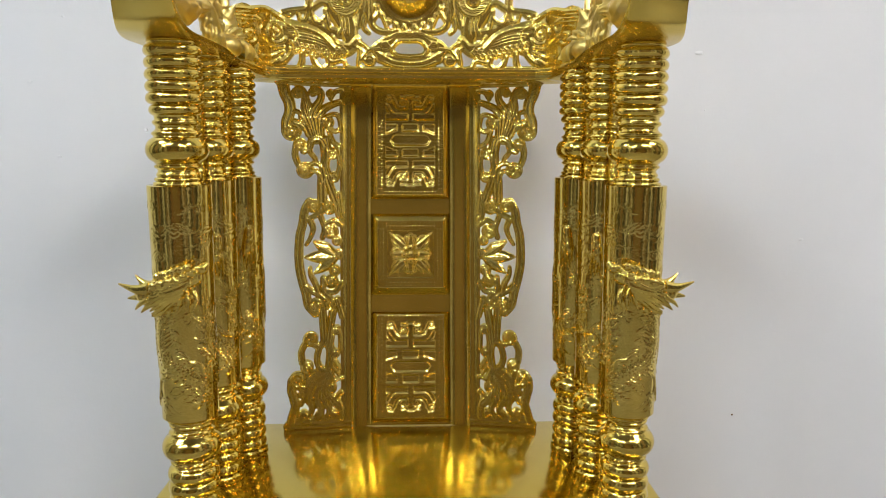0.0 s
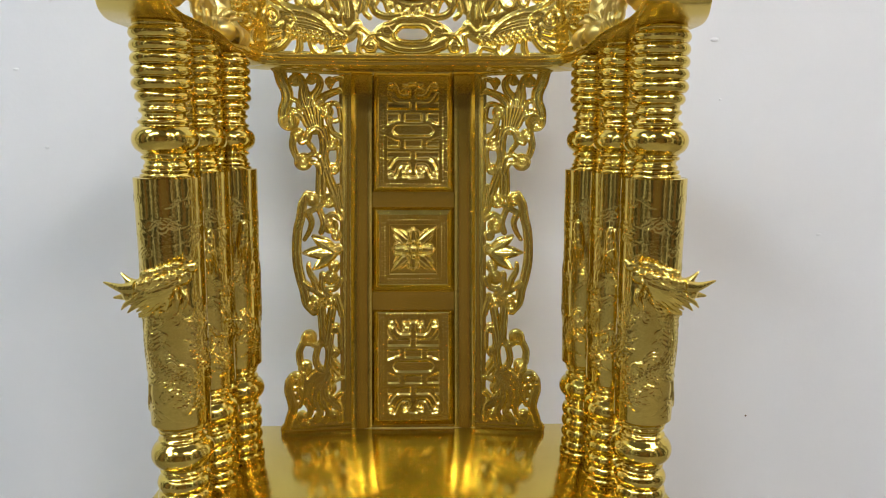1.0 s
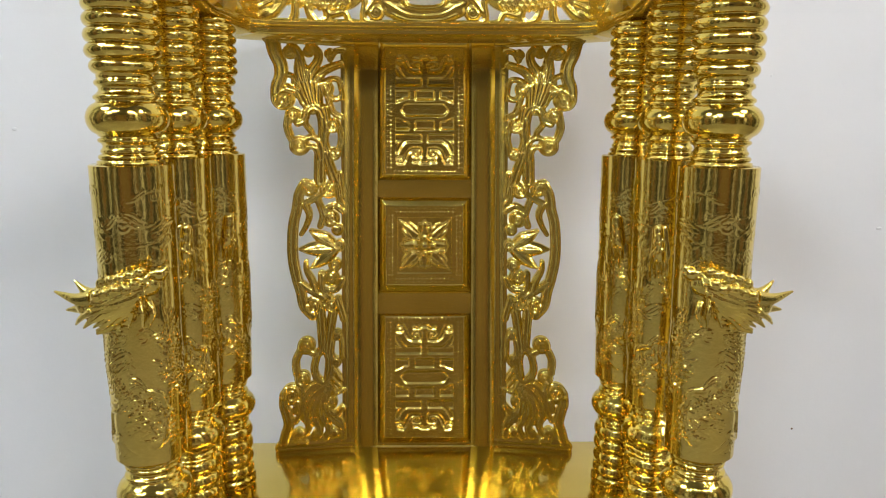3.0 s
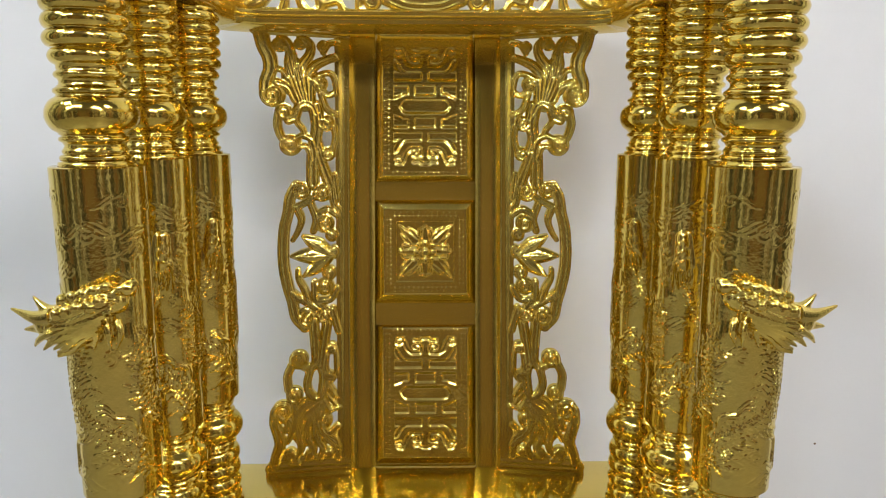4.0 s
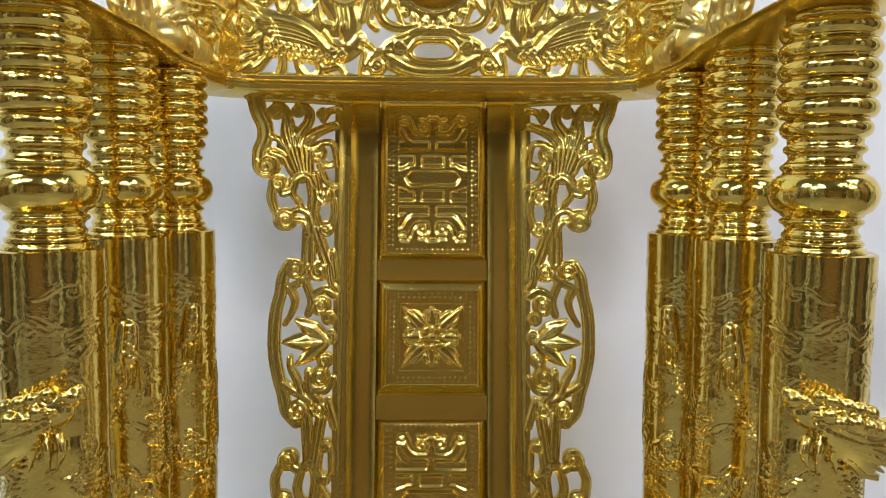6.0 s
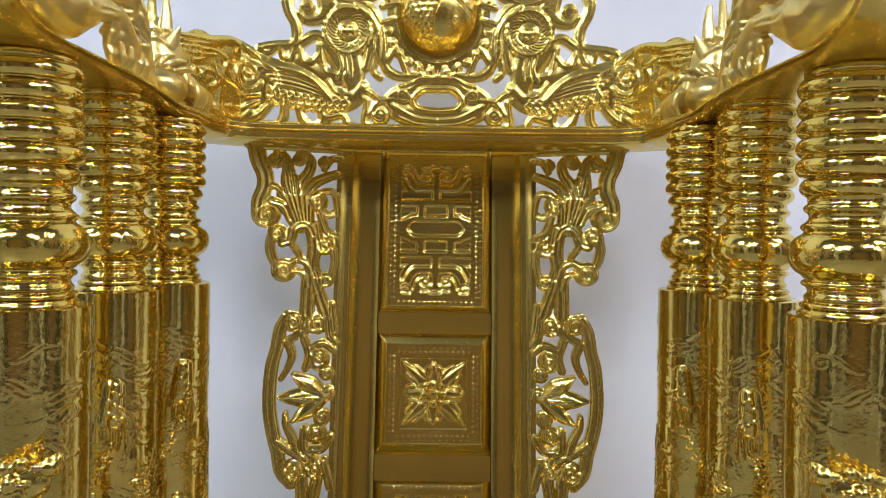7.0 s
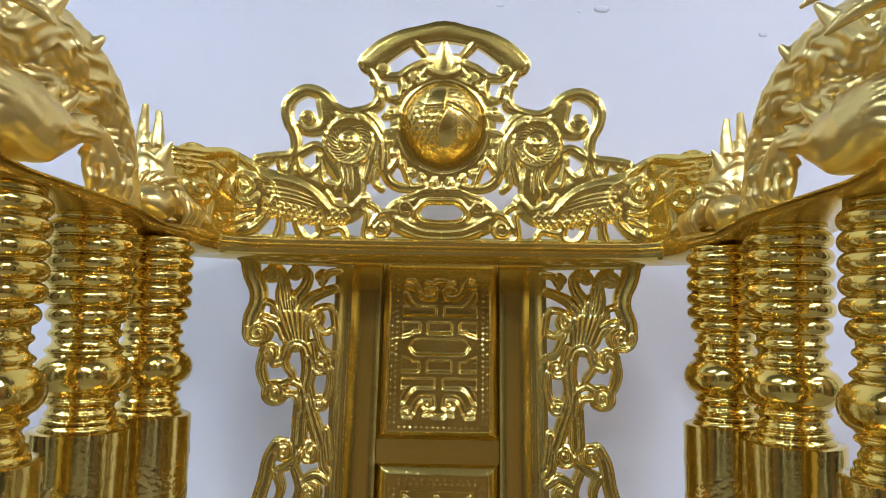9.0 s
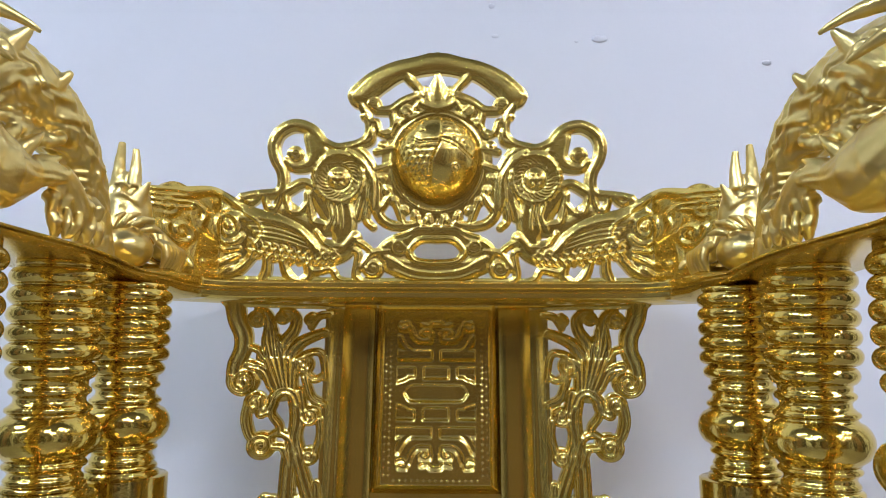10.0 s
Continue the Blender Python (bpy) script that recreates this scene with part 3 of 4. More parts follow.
def rail_mesh():
    line = np.array([(-x, y, z) for x, y, z in half[:0:-1]] + half)
    p = np.stack([np.interp(np.linspace(0, len(line) - 1, 200), np.arange(len(line)), line[:, k]) for k in range(3)], 1)
    for _ in range(3):
        p[1:-1] = (p[:-2] + 2 * p[1:-1] + p[2:]) / 4
    t = np.gradient(p, axis=0)
    t /= np.linalg.norm(t, axis=1)[:, None]
    flat = t.copy()
    flat[:, 2] = 0
    for _ in range(6):
        flat[1:-1] = (flat[:-2] + flat[1:-1] + flat[2:]) / 3
    flat[:8], flat[-8:] = flat[8], flat[-9]
    flat /= np.linalg.norm(flat, axis=1)[:, None]
    side = np.stack([flat[:, 1], -flat[:, 0], 0 * flat[:, 0]], 1)
    up = np.cross(side, t)
    W, T = RAIL_W, RAIL_T
    prof = [(-W, 0.002), (-W + 0.002, 0), (W - 0.003, 0), (W, 0.0025), (W + 0.0005, 0.0060), (W - 0.0015, 0.0075), (W - 0.0015, 0.009), (W + 0.0015, 0.0105), (W + 0.0015, 0.0135), (W - 0.0015, T), (-W + 0.0015, T), (-W, T - 0.0015)]
    slim = np.interp(p[:, 1], [0.63, 0.70], [0.74, 1.0])
    thin = np.interp(p[:, 1], [0.855, 0.905], [0.42, 1.0])
    bm = bmesh.new()
    rings = [[bm.verts.new(Vector(p[i] + side[i] * a * slim[i] + up[i] * b * thin[i])) for a, b in prof] for i in range(len(p))]
    for a, b in zip(rings, rings[1:]):
        for i in range(len(prof)):
            j = (i + 1) % len(prof)
            bm.faces.new((a[i], b[i], b[j], a[j]))
    bm.faces.new(rings[0])
    bm.faces.new(rings[-1][::-1])
    bmesh.ops.recalc_face_normals(bm, faces=bm.faces[:])
    return bm


rail = part("arm_rail", rail_mesh(), GOLD_RAIL, throne, "smooth gold horseshoe arm rail")
m = rail.modifiers.new("edges", "EDGE_SPLIT")
m.split_angle = radians(40)


# ---- the crest on the rail ----
def crest_uv(x, y):
    return (774 - x) * 0.000488, (496 - y) * 0.000517


def on_crest(u, v, h):
    """A place on the crest, which turns the corner into the arms at both ends."""
    a = np.abs(u)
    w = np.clip((a - 0.178) / 0.014, 0, 1)
    y = 0.990 - 0.45 * u ** 2 - np.maximum(a - 0.185, 0) * 1.1 - h * (1 - 0.44 * w) + 0.03 * v
    x = np.minimum(a, 0.185 + (a - 0.185) * 0.75) - h * 0.83 * w
    return np.sign(u) * x, y, 1.052 + v + np.maximum(a - 0.17, 0) * 0.05


def crest_carving():
    unit = 0.00059
    c = Carving(-0.001, 0.234, -0.001, 0.218, 0.0008)
    c.flange = 0.0009

    def s(pts, r0, r1=None, h=6.0, groove=0.0, lift=0.0):
        r1 = r0 if r1 is None else r1
        c.stroke([crest_uv(*p) for p in pts], r0 * unit, r1 * unit, h * 0.00037, groove * 0.35, 0.95, lift * 0.001, True, 0.0)

    def curl(x, y, big, way=1, start=90, turns=1.9, r=3.5, h=6.4):
        s([(x, y), (x + 0.5, y + 0.5)], big * 0.95, None, 3.4)
        s(spiral(x, y, big - r * 0.5, turns, start, way), r, r * 0.75, h)
        s([(x, y), (x + 0.5, y)], big * 0.22, None, h)

    # arch and its ends
    s([(760, 103), (735, 110), (695, 120), (655, 140), (626, 168)], 13, 13, 7, 0.25)
    s([(785, 101), (745, 106)], 14, 12, 7, 0.2)
    s([(720, 116), (690, 126), (655, 148), (634, 168)], 12, 19, 7)
    s([(780, 110), (742, 116), (712, 126)], 10, 8, 5)
    s([(726, 140), (716, 126)], 6, 8)
    curl(657, 184, 12, 1, 180)
    s([(630, 176), (645, 202), (651, 226), (645, 245), (622, 258), (592, 262), (566, 252)], 6, 6)
    # big loop
    s([(566, 256), (550, 236), (530, 226), (510, 226), (489, 240), (481, 262), (486, 286), (497, 306), (500, 330), (490, 345), (460, 349), (436, 354), (418, 368)], 9, 6, 6, 0.35)
    s([(551, 245), (554, 275), (542, 294), (518, 299), (505, 288)], 14, 5, 6, 0.4)
    curl(519, 276, 12, -1, 90)
    # plumed head: hair swirling round a studded knob
    s([(602, 314), (603, 314)], 44, None, 5)
    for a in range(0, 360, 15):
        s([(598 + q * math.cos(radians(a + t)), 316 + q * math.sin(radians(a + t))) for q, t in ((24, 0), (32, 16), (40, 38), (45, 62))], 2.2, 3.0, 9.5)
    s([(597, 318), (598, 318)], 21, None, 13)
    for a in range(0, 360, 60):
        s([(597 + 11 * math.cos(radians(a)), 318 + 11 * math.sin(radians(a))), (597.5 + 11 * math.cos(radians(a)), 318 + 11 * math.sin(radians(a)))], 5, None, 15)
    s([(597, 318), (598, 318)], 4.5, None, 15.5)
    for k in range(4):
        s([(612 + 6 * k, 268 + 6 * k), (640 + 5 * k, 285 + 7 * k), (652 + 3 * k, 318 + 6 * k), (650 + 3 * k, 352 + 6 * k)], 3.2, 2.4, 10)
    s([(560, 258), (578, 285), (570, 330), (590, 350)], 9, 7, 6, 0.5)
    s([(585, 275), (630, 268), (657, 300), (666, 335), (668, 372), (682, 391), (708, 398), (742, 394)], 9, 6, 6.5, 0.5)
    s([(632, 280), (643, 330), (632, 384)], 9, 6, 6, 0.5)
    s([(650, 300), (655, 340), (648, 385), (660, 400)], 5)
    s([(606, 262), (650, 250), (655, 232)], 7, 5, 6)
    # arcs beside the neck
    s([(506, 342), (535, 326), (557, 336), (592, 352)], 7, 6, 6, 0.3)
    s([(503, 345), (513, 374), (530, 376), (545, 360)], 5)
    s([(545, 345), (549, 375), (558, 394), (600, 398)], 6)
    s([(498, 345), (488, 371), (476, 371), (470, 352)], 4.5)
    s([(420, 368), (445, 378), (478, 386)], 7)
    s([(430, 352), (446, 362), (462, 350)], 4)
    # scaled fish: a thick body, rows of scales, a folded fin and a tail
    s([(420, 416), (470, 414), (520, 424), (570, 444), (606, 440), (626, 420)], 36, 12, 8)
    s([(430, 392), (480, 392), (530, 408), (566, 440)], 15, 5, 10.5)
    for k in range(4):
        s([(440 + 8 * k, 396 + 8 * k), (490 + 6 * k, 400 + 9 * k), (535 + 5 * k, 416 + 8 * k), (566 - 2 * k, 440 + 3 * k)], 2.0, 1.4, 13)
    for row in range(3):
        for i in range(11):
            x = 452 + 14 * i + 7 * (row % 2)
            y = 434 + 9 * row + 0.10 * (x - 452) - 0.0011 * (x - 520) ** 2
            s([(x - 4, y - 5), (x + 4, y), (x - 4, y + 5)], 1.9, None, 11.5)
    s([(508, 376), (540, 396), (566, 402), (600, 404)], 15, 10, 4)
    s([(560, 342), (580, 372), (596, 400), (610, 424)], 15, 12, 6, 0.4)
    s([(604, 352), (614, 396), (604, 430)], 15, 12, 6, 0.4)
    for k in range(3):
        s([(582 + 10 * k, 360), (588 + 9 * k, 384), (578 + 14 * k, 404)], 2.4, 1.8, 9.5)
    s([(562, 410), (580, 432), (604, 434)], 4, 3, 10)
    # cloud rose and leaves at the corner
    for x, y, r in ((405, 408, 42), (372, 410, 38), (372, 445, 34), (395, 462, 28), (340, 420, 30), (345, 470, 26), (315, 400, 26), (318, 455, 24), (330, 372, 16), (385, 372, 18), (300, 430, 24), (448, 408, 26)):
        s([(x, y), (x + 1, y)], r, None, 5)
    s([(405, 408), (406, 408)], 38, None, 9)
    s(spiral(410, 405, 30, 1.7, 30, 1, 0.2), 7, 5, 13)
    s([(412, 404), (413, 404)], 8, None, 15)
    s([(352, 380), (368, 392), (362, 416), (384, 430), (402, 444), (432, 440)], 5, 4, 12)
    s([(438, 380), (462, 396), (470, 416), (458, 434)], 5, 4, 12)
    s([(372, 470), (400, 466), (430, 452)], 6, 4, 9, 0.3)
    s([(366, 488), (392, 486), (418, 472)], 5, 4, 9, 0.3)
    curl(338, 428, 24, -1, 200, 1.5, 6, 11)
    curl(318, 392, 17, -1, 100, 1.5, 5, 9)
    curl(312, 462, 16, 1, 0, 1.5, 5, 9)
    for k in range(4):
        s([(300, 372 + 8 * k), (326, 366 + 9 * k), (352, 362 + 8 * k)], 2.6, 2.2, 10)
    s([(340, 366), (385, 352), (425, 368), (440, 382)], 7, 5, 9, 0.4)
    s([(356, 388), (360, 430), (356, 470), (366, 494)], 5, 6, 9, 0.4)
    # struts under the body
    s([(300, 494), (785, 494)], 6, None, 3)
    s([(402, 488), (430, 476), (452, 455)], 8, 5)
    s([(478, 455), (478, 475), (472, 492)], 5, 7)
    s([(505, 460), (512, 478), (524, 492)], 5, 7)
    s([(545, 458), (558, 476), (588, 472), (600, 487), (615, 492)], 6, 4)
    s([(545, 460), (552, 480), (545, 492)], 5, 8)
    s([(590, 452), (625, 440), (636, 448), (632, 480), (640, 492)], 5, 5)
    s([(615, 425), (640, 428), (662, 444)], 5, 4)
    curl(662, 469, 16, -1, 180)
    s([(640, 470), (660, 445), (690, 440)], 5)
    # cloud round the oval opening
    s([(785, 408), (746, 409), (720, 424), (694, 428), (680, 442), (692, 456), (722, 464), (750, 468), (785, 470)], 9, 9, 5, 0.5)
    s([(785, 420), (748, 420), (730, 432), (726, 444), (740, 458), (785, 462)], 5, 5, 8)
    curl(707, 432, 14, 1, 0)
    s([(692, 444), (730, 470), (785, 474)], 13, 11, 3)
    s([(785, 400), (742, 401), (716, 412), (700, 416)], 3.5, 3, 7)
    s([(785, 478), (735, 474), (700, 458), (684, 450)], 3, 3, 7)
    s([(785, 489), (735, 486), (700, 474)], 3, 3, 6.5)
    s([(692, 466), (730, 480), (785, 484)], 10, 9, 5, 0.4)
    # ring of the boss and its beads
    ring = [(775 + 84 * math.cos(radians(a)), 286 + 86 * math.sin(radians(a))) for a in range(80, 284, 12)]
    s(ring, 13, None, 2.2)
    s(ring, 3, None, 4.5)
    for a in (86, 99, 112, 125, 138, 151, 164, 196, 209, 222, 235):
        x, y = 775 + 103 * math.cos(radians(a)), 286 + 103 * math.sin(radians(a))
        s([(x, y), (x + 0.5, y)], 7.5, None, 6.5)
    for a, b in (((690, 345), (668, 378)), ((700, 358), (716, 398)), ((735, 375), (742, 400)), ((760, 380), (765, 408)), ((665, 300), (690, 292)), ((664, 268), (694, 262))):
        s([a, b], 5, 4.5)
    s([(650, 222), (662, 214), (670, 234), (688, 236), (696, 214)], 4.5)
    s([(640, 205), (655, 215)], 5)
    # flame crown on the boss
    s([(775, 128), (775, 185)], 4, 20, 5)
    s([(785, 188), (745, 194)], 16, 10, 4)
    s([(752, 152), (760, 188)], 3, 12, 5)
    s([(738, 165), (748, 182), (785, 192)], 7, 12, 6)
    s([(726, 138), (742, 160), (736, 188)], 6, 6)
    curl(716, 196, 12, -1, 0)
    s([(742, 166), (712, 178), (690, 192), (664, 194)], 8, 6, 6, 0.3)
    s([(690, 192), (696, 222)], 5)
    s([(775, 186), (740, 200), (712, 212)], 8, 6, 4)
    return c


crest = tagged(new("crest"), "pierced gold crest of scrolls and clouds")
crest.parent = throne
CREST = crest_carving()
CREST.soften(3)
for s in (-1, 1):
    P, F = CREST.mesh(lambda u, v, h: on_crest(s * u, v, h), -0.004, 0.002)
    arrays("crest_half", P, F if s < 0 else [q[::-1] for q in F], GOLD_CREST, crest)

# the scaled boss in its middle
def boss_mesh():
    nu, nv = 220, 120
    us = np.linspace(0, 2 * math.pi, nu, endpoint=False)
    vs = np.sin(np.linspace(0, math.pi / 2, nv))
    A, R = np.meshgrid(us, vs, indexing="ij")
    rad = 0.0375
    X, Z = R * np.cos(A), R * np.sin(A)
    H = 0.80 * np.sqrt(np.clip(1 - R ** 2, 0, 1)) * rad
    split = X - np.interp(Z, [-1, -0.75, -0.23, 0.22, 0.74, 1], [0, -0.17, -0.13, 0.07, 0.13, 0.1])
    left = split < 0
    gill = np.where(left, Z - np.interp(X, [-1, -0.87, -0.39, 0.1], [0.62, 0.48, 0.22, 0.24]), np.interp(X, [-0.1, 0.13, 0.45, 0.85, 1], [0.34, 0.28, 0.15, -0.17, -0.3]) - Z)
    best = np.zeros_like(Z)
    for lift in (0, 1):
        row = np.floor(Z * 6.5 + 40) + lift
        fx = (X * 5.5 + 0.5 * (row % 2)) % 1 - 0.5
        fz = Z * 6.5 + 40 - row
        best = np.maximum(best, 1 - (np.hypot(fx * 1.1, fz) / 0.72) ** 2)
    H += np.where((gill < -0.1) & (R < 0.97), 0.0013 * np.clip(best, 0, 1), 0)
    H += np.where(gill > 0.05, 0.0014, 0.0) * (R < 0.97)
    for off in (0.0, 0.09):
        H += 0.0010 * np.exp(-((gill + off) / 0.028) ** 2)
    H -= 0.0016 * np.exp(-(split / 0.03) ** 2)
    for ex, ez in ((-0.36, 0.58), (0.42, -0.36)):
        q = np.hypot(X - ex, Z - ez)
        H += 0.0008 * np.exp(-((q - 0.09) / 0.025) ** 2) + 0.0010 * np.exp(-(q / 0.04) ** 2)

    def place(u, v, h):
        return v * rad * np.cos(u), 0.992 - h, 1.163 + v * rad * 1.03 * np.sin(u)
    return sheet(us, vs, H, place, True)


P, F = boss_mesh()
arrays("boss", P, F, GOLD_CREST, crest, "round gold boss with fish scales")


# ---- engraved sleeves of the columns ----
def sleeve_radius(v):
    return 0.0276 + (0.0304 - 0.0276) * np.clip(v / 0.235, 0, 1)


def sleeve_sheet(side, with_head, seed):
    rng = random.Random(seed)
    length, z0 = 0.236, 0.676
    c = Carving(-0.090, 0.090, 0.0, length, 0.0008)

    def line(pts, r=0.00062, h=0.00044, r1=None):
        c.stroke(pts, r, r * 0.6 if r1 is None else r1, h, cut=False, power=0.8)

    # chased clouds, trailing in bands
    for k in range(84):
        x, y = rng.uniform(-0.086, 0.086), 0.012 + 0.213 * ((k * 0.618) % 1)
        big, way = rng.uniform(0.0035, 0.0062), rng.choice((-1, 1))
        line(spiral(x, y, big, 1.4, 90 if way > 0 else -90, way))
        for j in range(rng.choice((2, 3, 4))):
            w = rng.uniform(0.012, 0.024)
            line([(x - way * 0.001 + way * w * t, y + big * (1 - 0.45 * j) + 0.0026 * math.sin(4.5 * t + 0.8 * j) - 0.004 * t) for t in (0, 0.25, 0.5, 0.75, 1)])
    # the coiled, scaled body
    for way in ([(0.004, 0.140), (0.010, 0.118), (0.020, 0.100), (0.024, 0.080), (0.012, 0.060), (-0.008, 0.048), (-0.022, 0.034), (-0.014, 0.016)],
                [(-0.022, 0.120), (-0.034, 0.104), (-0.030, 0.084), (-0.040, 0.066), (-0.056, 0.052), (-0.050, 0.032)],
                [(0.040, 0.112), (0.052, 0.092), (0.044, 0.070), (0.054, 0.050), (0.046, 0.028), (0.032, 0.014)]):
        path = dense(way, 0.0012)
        c.stroke(path[::4], 0.0092, 0.0050, 0.0010, cut=False, power=0.8)
        for i in range(4, len(path) - 3, 3):
            t = path[i + 2] - path[i]
            t = t / (np.linalg.norm(t) + 1e-9)
            n = np.array((-t[1], t[0]))
            w = 0.0100 - 0.0042 * i / len(path)
            for q in (-0.66, -0.22, 0.22, 0.66):
                o = path[i] + n * q * w + t * (0.0012 if abs(q) < 0.5 else 0)
                line([tuple(o - n * 0.0020 - t * 0.0010), tuple(o + t * 0.0010), tuple(o + n * 0.0020 - t * 0.0010)], 0.0006, 0.0016)
            if i % 6 == 1:
                line([tuple(path[i] + n * w), tuple(path[i] + n * (w + 0.0045) - t * 0.003)], 0.0009, 0.0011)
                line([tuple(path[i] - n * w), tuple(path[i] - n * (w + 0.003) - t * 0.003)], 0.0007, 0.0008)
    # legs with claws
    for x, y, d in ((0.026, 0.088, 1), (-0.010, 0.062, -1), (0.014, 0.046, 1)):
        line([(x, y), (x + 0.010 * d, y - 0.003), (x + 0.013 * d, y - 0.013)], 0.0026, 0.0013)
        for j in (-1, 0, 1):
            line([(x + 0.013 * d, y - 0.013), (x + (0.015 + 0.005 * j) * d, y - 0.021)], 0.0011, 0.0012)
        for j in range(3):
            line([(x, y + 0.002 * j), (x - 0.006 * d, y + 0.005 + 0.003 * j), (x - 0.012 * d, y + 0.003 + 0.004 * j)], 0.0008, 0.0008)
    if with_head:
        line([(-0.006, 0.172), (-0.005, 0.160), (-0.004, 0.150)], 0.0062, 0.0034, 0.0078)
        for q in range(8):
            line([(-0.0095 + 0.0032 * (q % 3), 0.150 + 0.0028 * q), (-0.0090 + 0.0032 * (q % 3), 0.1505 + 0.0028 * q)], 0.0017, 0.0046, 0.0017)
        for q in range(5):
            line([(-0.011 + 0.0028 * q, 0.152), (-0.013 + 0.0036 * q, 0.140), (-0.012 + 0.0034 * q + 0.001 * (q % 2), 0.126 + 0.003 * (q % 3))], 0.0015, 0.0024, 0.0005)
    us, vs = c.us[:-1], c.vs
    us = np.linspace(-math.pi, math.pi, len(us), endpoint=False)
    H = c.h[:len(us)].copy()
    H[:, 0] -= 0.0012
    H[:, -1] -= 0.0012
    place = lambda u, v, h: (side * (sleeve_radius(v) + h) * np.sin(u), -(sleeve_radius(v) + h) * np.cos(u), z0 + v)
    P, F = sheet(us, vs, H, place, True)
    n, m = len(us), len(vs)
    # rounded-over lips, down to the shaft
    k = len(P)
    ring = np.array([(side * 0.021 * math.sin(a), -0.021 * math.cos(a)) for a in us])
    P = np.vstack([P, np.c_[ring, np.full(n, z0 + 0.0005)], np.c_[ring, np.full(n, z0 + length - 0.0005)]])
    for i in range(n):
        j = (i + 1) % n
        F.append([k + i, k + j, j * m, i * m])
        F.append([i * m + m - 1, j * m + m - 1, k + n + j, k + n + i])
    return P, (F if side > 0 else [q[::-1] for q in F])


sleeve_meshes = {}
for index, (xl, xr, cy) in enumerate(COLS):
    bm = lathe(shaft_profile(rail_z(cy)))
    first = None
    for side, x in ((-1, xl), (1, xr)):
        if first is None:
            col = first = part("column", bm, GOLD, throne, "turned gold column with ringed ends")
        else:
            col = tagged(new("column", first.data), "turned gold column with ringed ends")
            col.parent = throne
        col.location = (x, cy, 0)
        key = (side, index > 0)
        if key not in sleeve_meshes:
            P, F = sleeve_sheet(side, index > 0, 5 + (index > 0))
            sl = arrays("sleeve", P, F, GOLD_SLEEVE, col, "gold sleeve engraved with a coiled dragon")
            m = sl.modifiers.new("edges", "EDGE_SPLIT")
            m.split_angle = radians(50)
            sleeve_meshes[key] = sl
        else:
            sl = sleeve_meshes[key].copy()
            scene.collection.objects.link(sl)
            sl.parent = col
        sl.rotation_euler = (0, 0, 0 if index == 0 else -side * radians(14 * index))


# ---- sculpted dragons ----
def ball(bm, x, y, z, r, sx=1.0, sy=1.0, sz=1.0):
    bmesh.ops.create_icosphere(bm, subdivisions=4 if r > 0.012 else 3, radius=r, matrix=Matrix.Translation((x, y, z)) @ Matrix.Diagonal((sx, sy, sz, 1)))


def tube(bm, pts, radii, sides=10):
    p = dense(pts, 0.004)
    r = np.interp(np.linspace(0, 1, len(p)), np.linspace(0, 1, len(radii)), radii)
    t = np.gradient(p, axis=0)
    rings = []
    for q, d, rad in zip(p.tolist(), t.tolist(), r.tolist()):
        d = Vector(d).normalized()
        a = d.orthogonal().normalized()
        b = d.cross(a)
        rings.append([bm.verts.new(Vector(q) + rad * (math.cos(2 * math.pi * i / sides) * a + math.sin(2 * math.pi * i / sides) * b)) for i in range(sides)])
    for u, v in zip(rings, rings[1:]):
        best = min(range(sides), key=lambda s_: (u[0].co - v[s_].co).length)
        v[:] = v[best:] + v[:best]
        for i in range(sides):
            j = (i + 1) % sides
            bm.faces.new((u[i], u[j], v[j], v[i]))
    bm.faces.new(rings[0][::-1])
    bm.faces.new(rings[-1])


SCALES = bpy.data.textures.new("scales", "CLOUDS")
SCALES.noise_scale = 0.009


def melted(name, bm, voxel, parent, material, label, rough=0.0, soft=2):
    bmesh.ops.recalc_face_normals(bm, faces=bm.faces[:])
    ob = part(name, bm, material, parent, label)
    m = ob.modifiers.new("melt", "REMESH")
    m.mode, m.voxel_size, m.use_smooth_shade = "VOXEL", voxel, True
    if rough:
        m = ob.modifiers.new("scales", "DISPLACE")
        m.texture, m.strength, m.mid_level = SCALES, rough, 0.4
    m = ob.modifiers.new("soften", "SMOOTH")
    m.factor, m.iterations = 0.5, soft
    return ob


def mirrored(ob, parent, x):
    two = ob.copy()
    scene.collection.objects.link(two)
    two.parent = parent
    two.scale = (-1, 1, 1)
    two.location = (x, ob.location[1], ob.location[2])
    return two


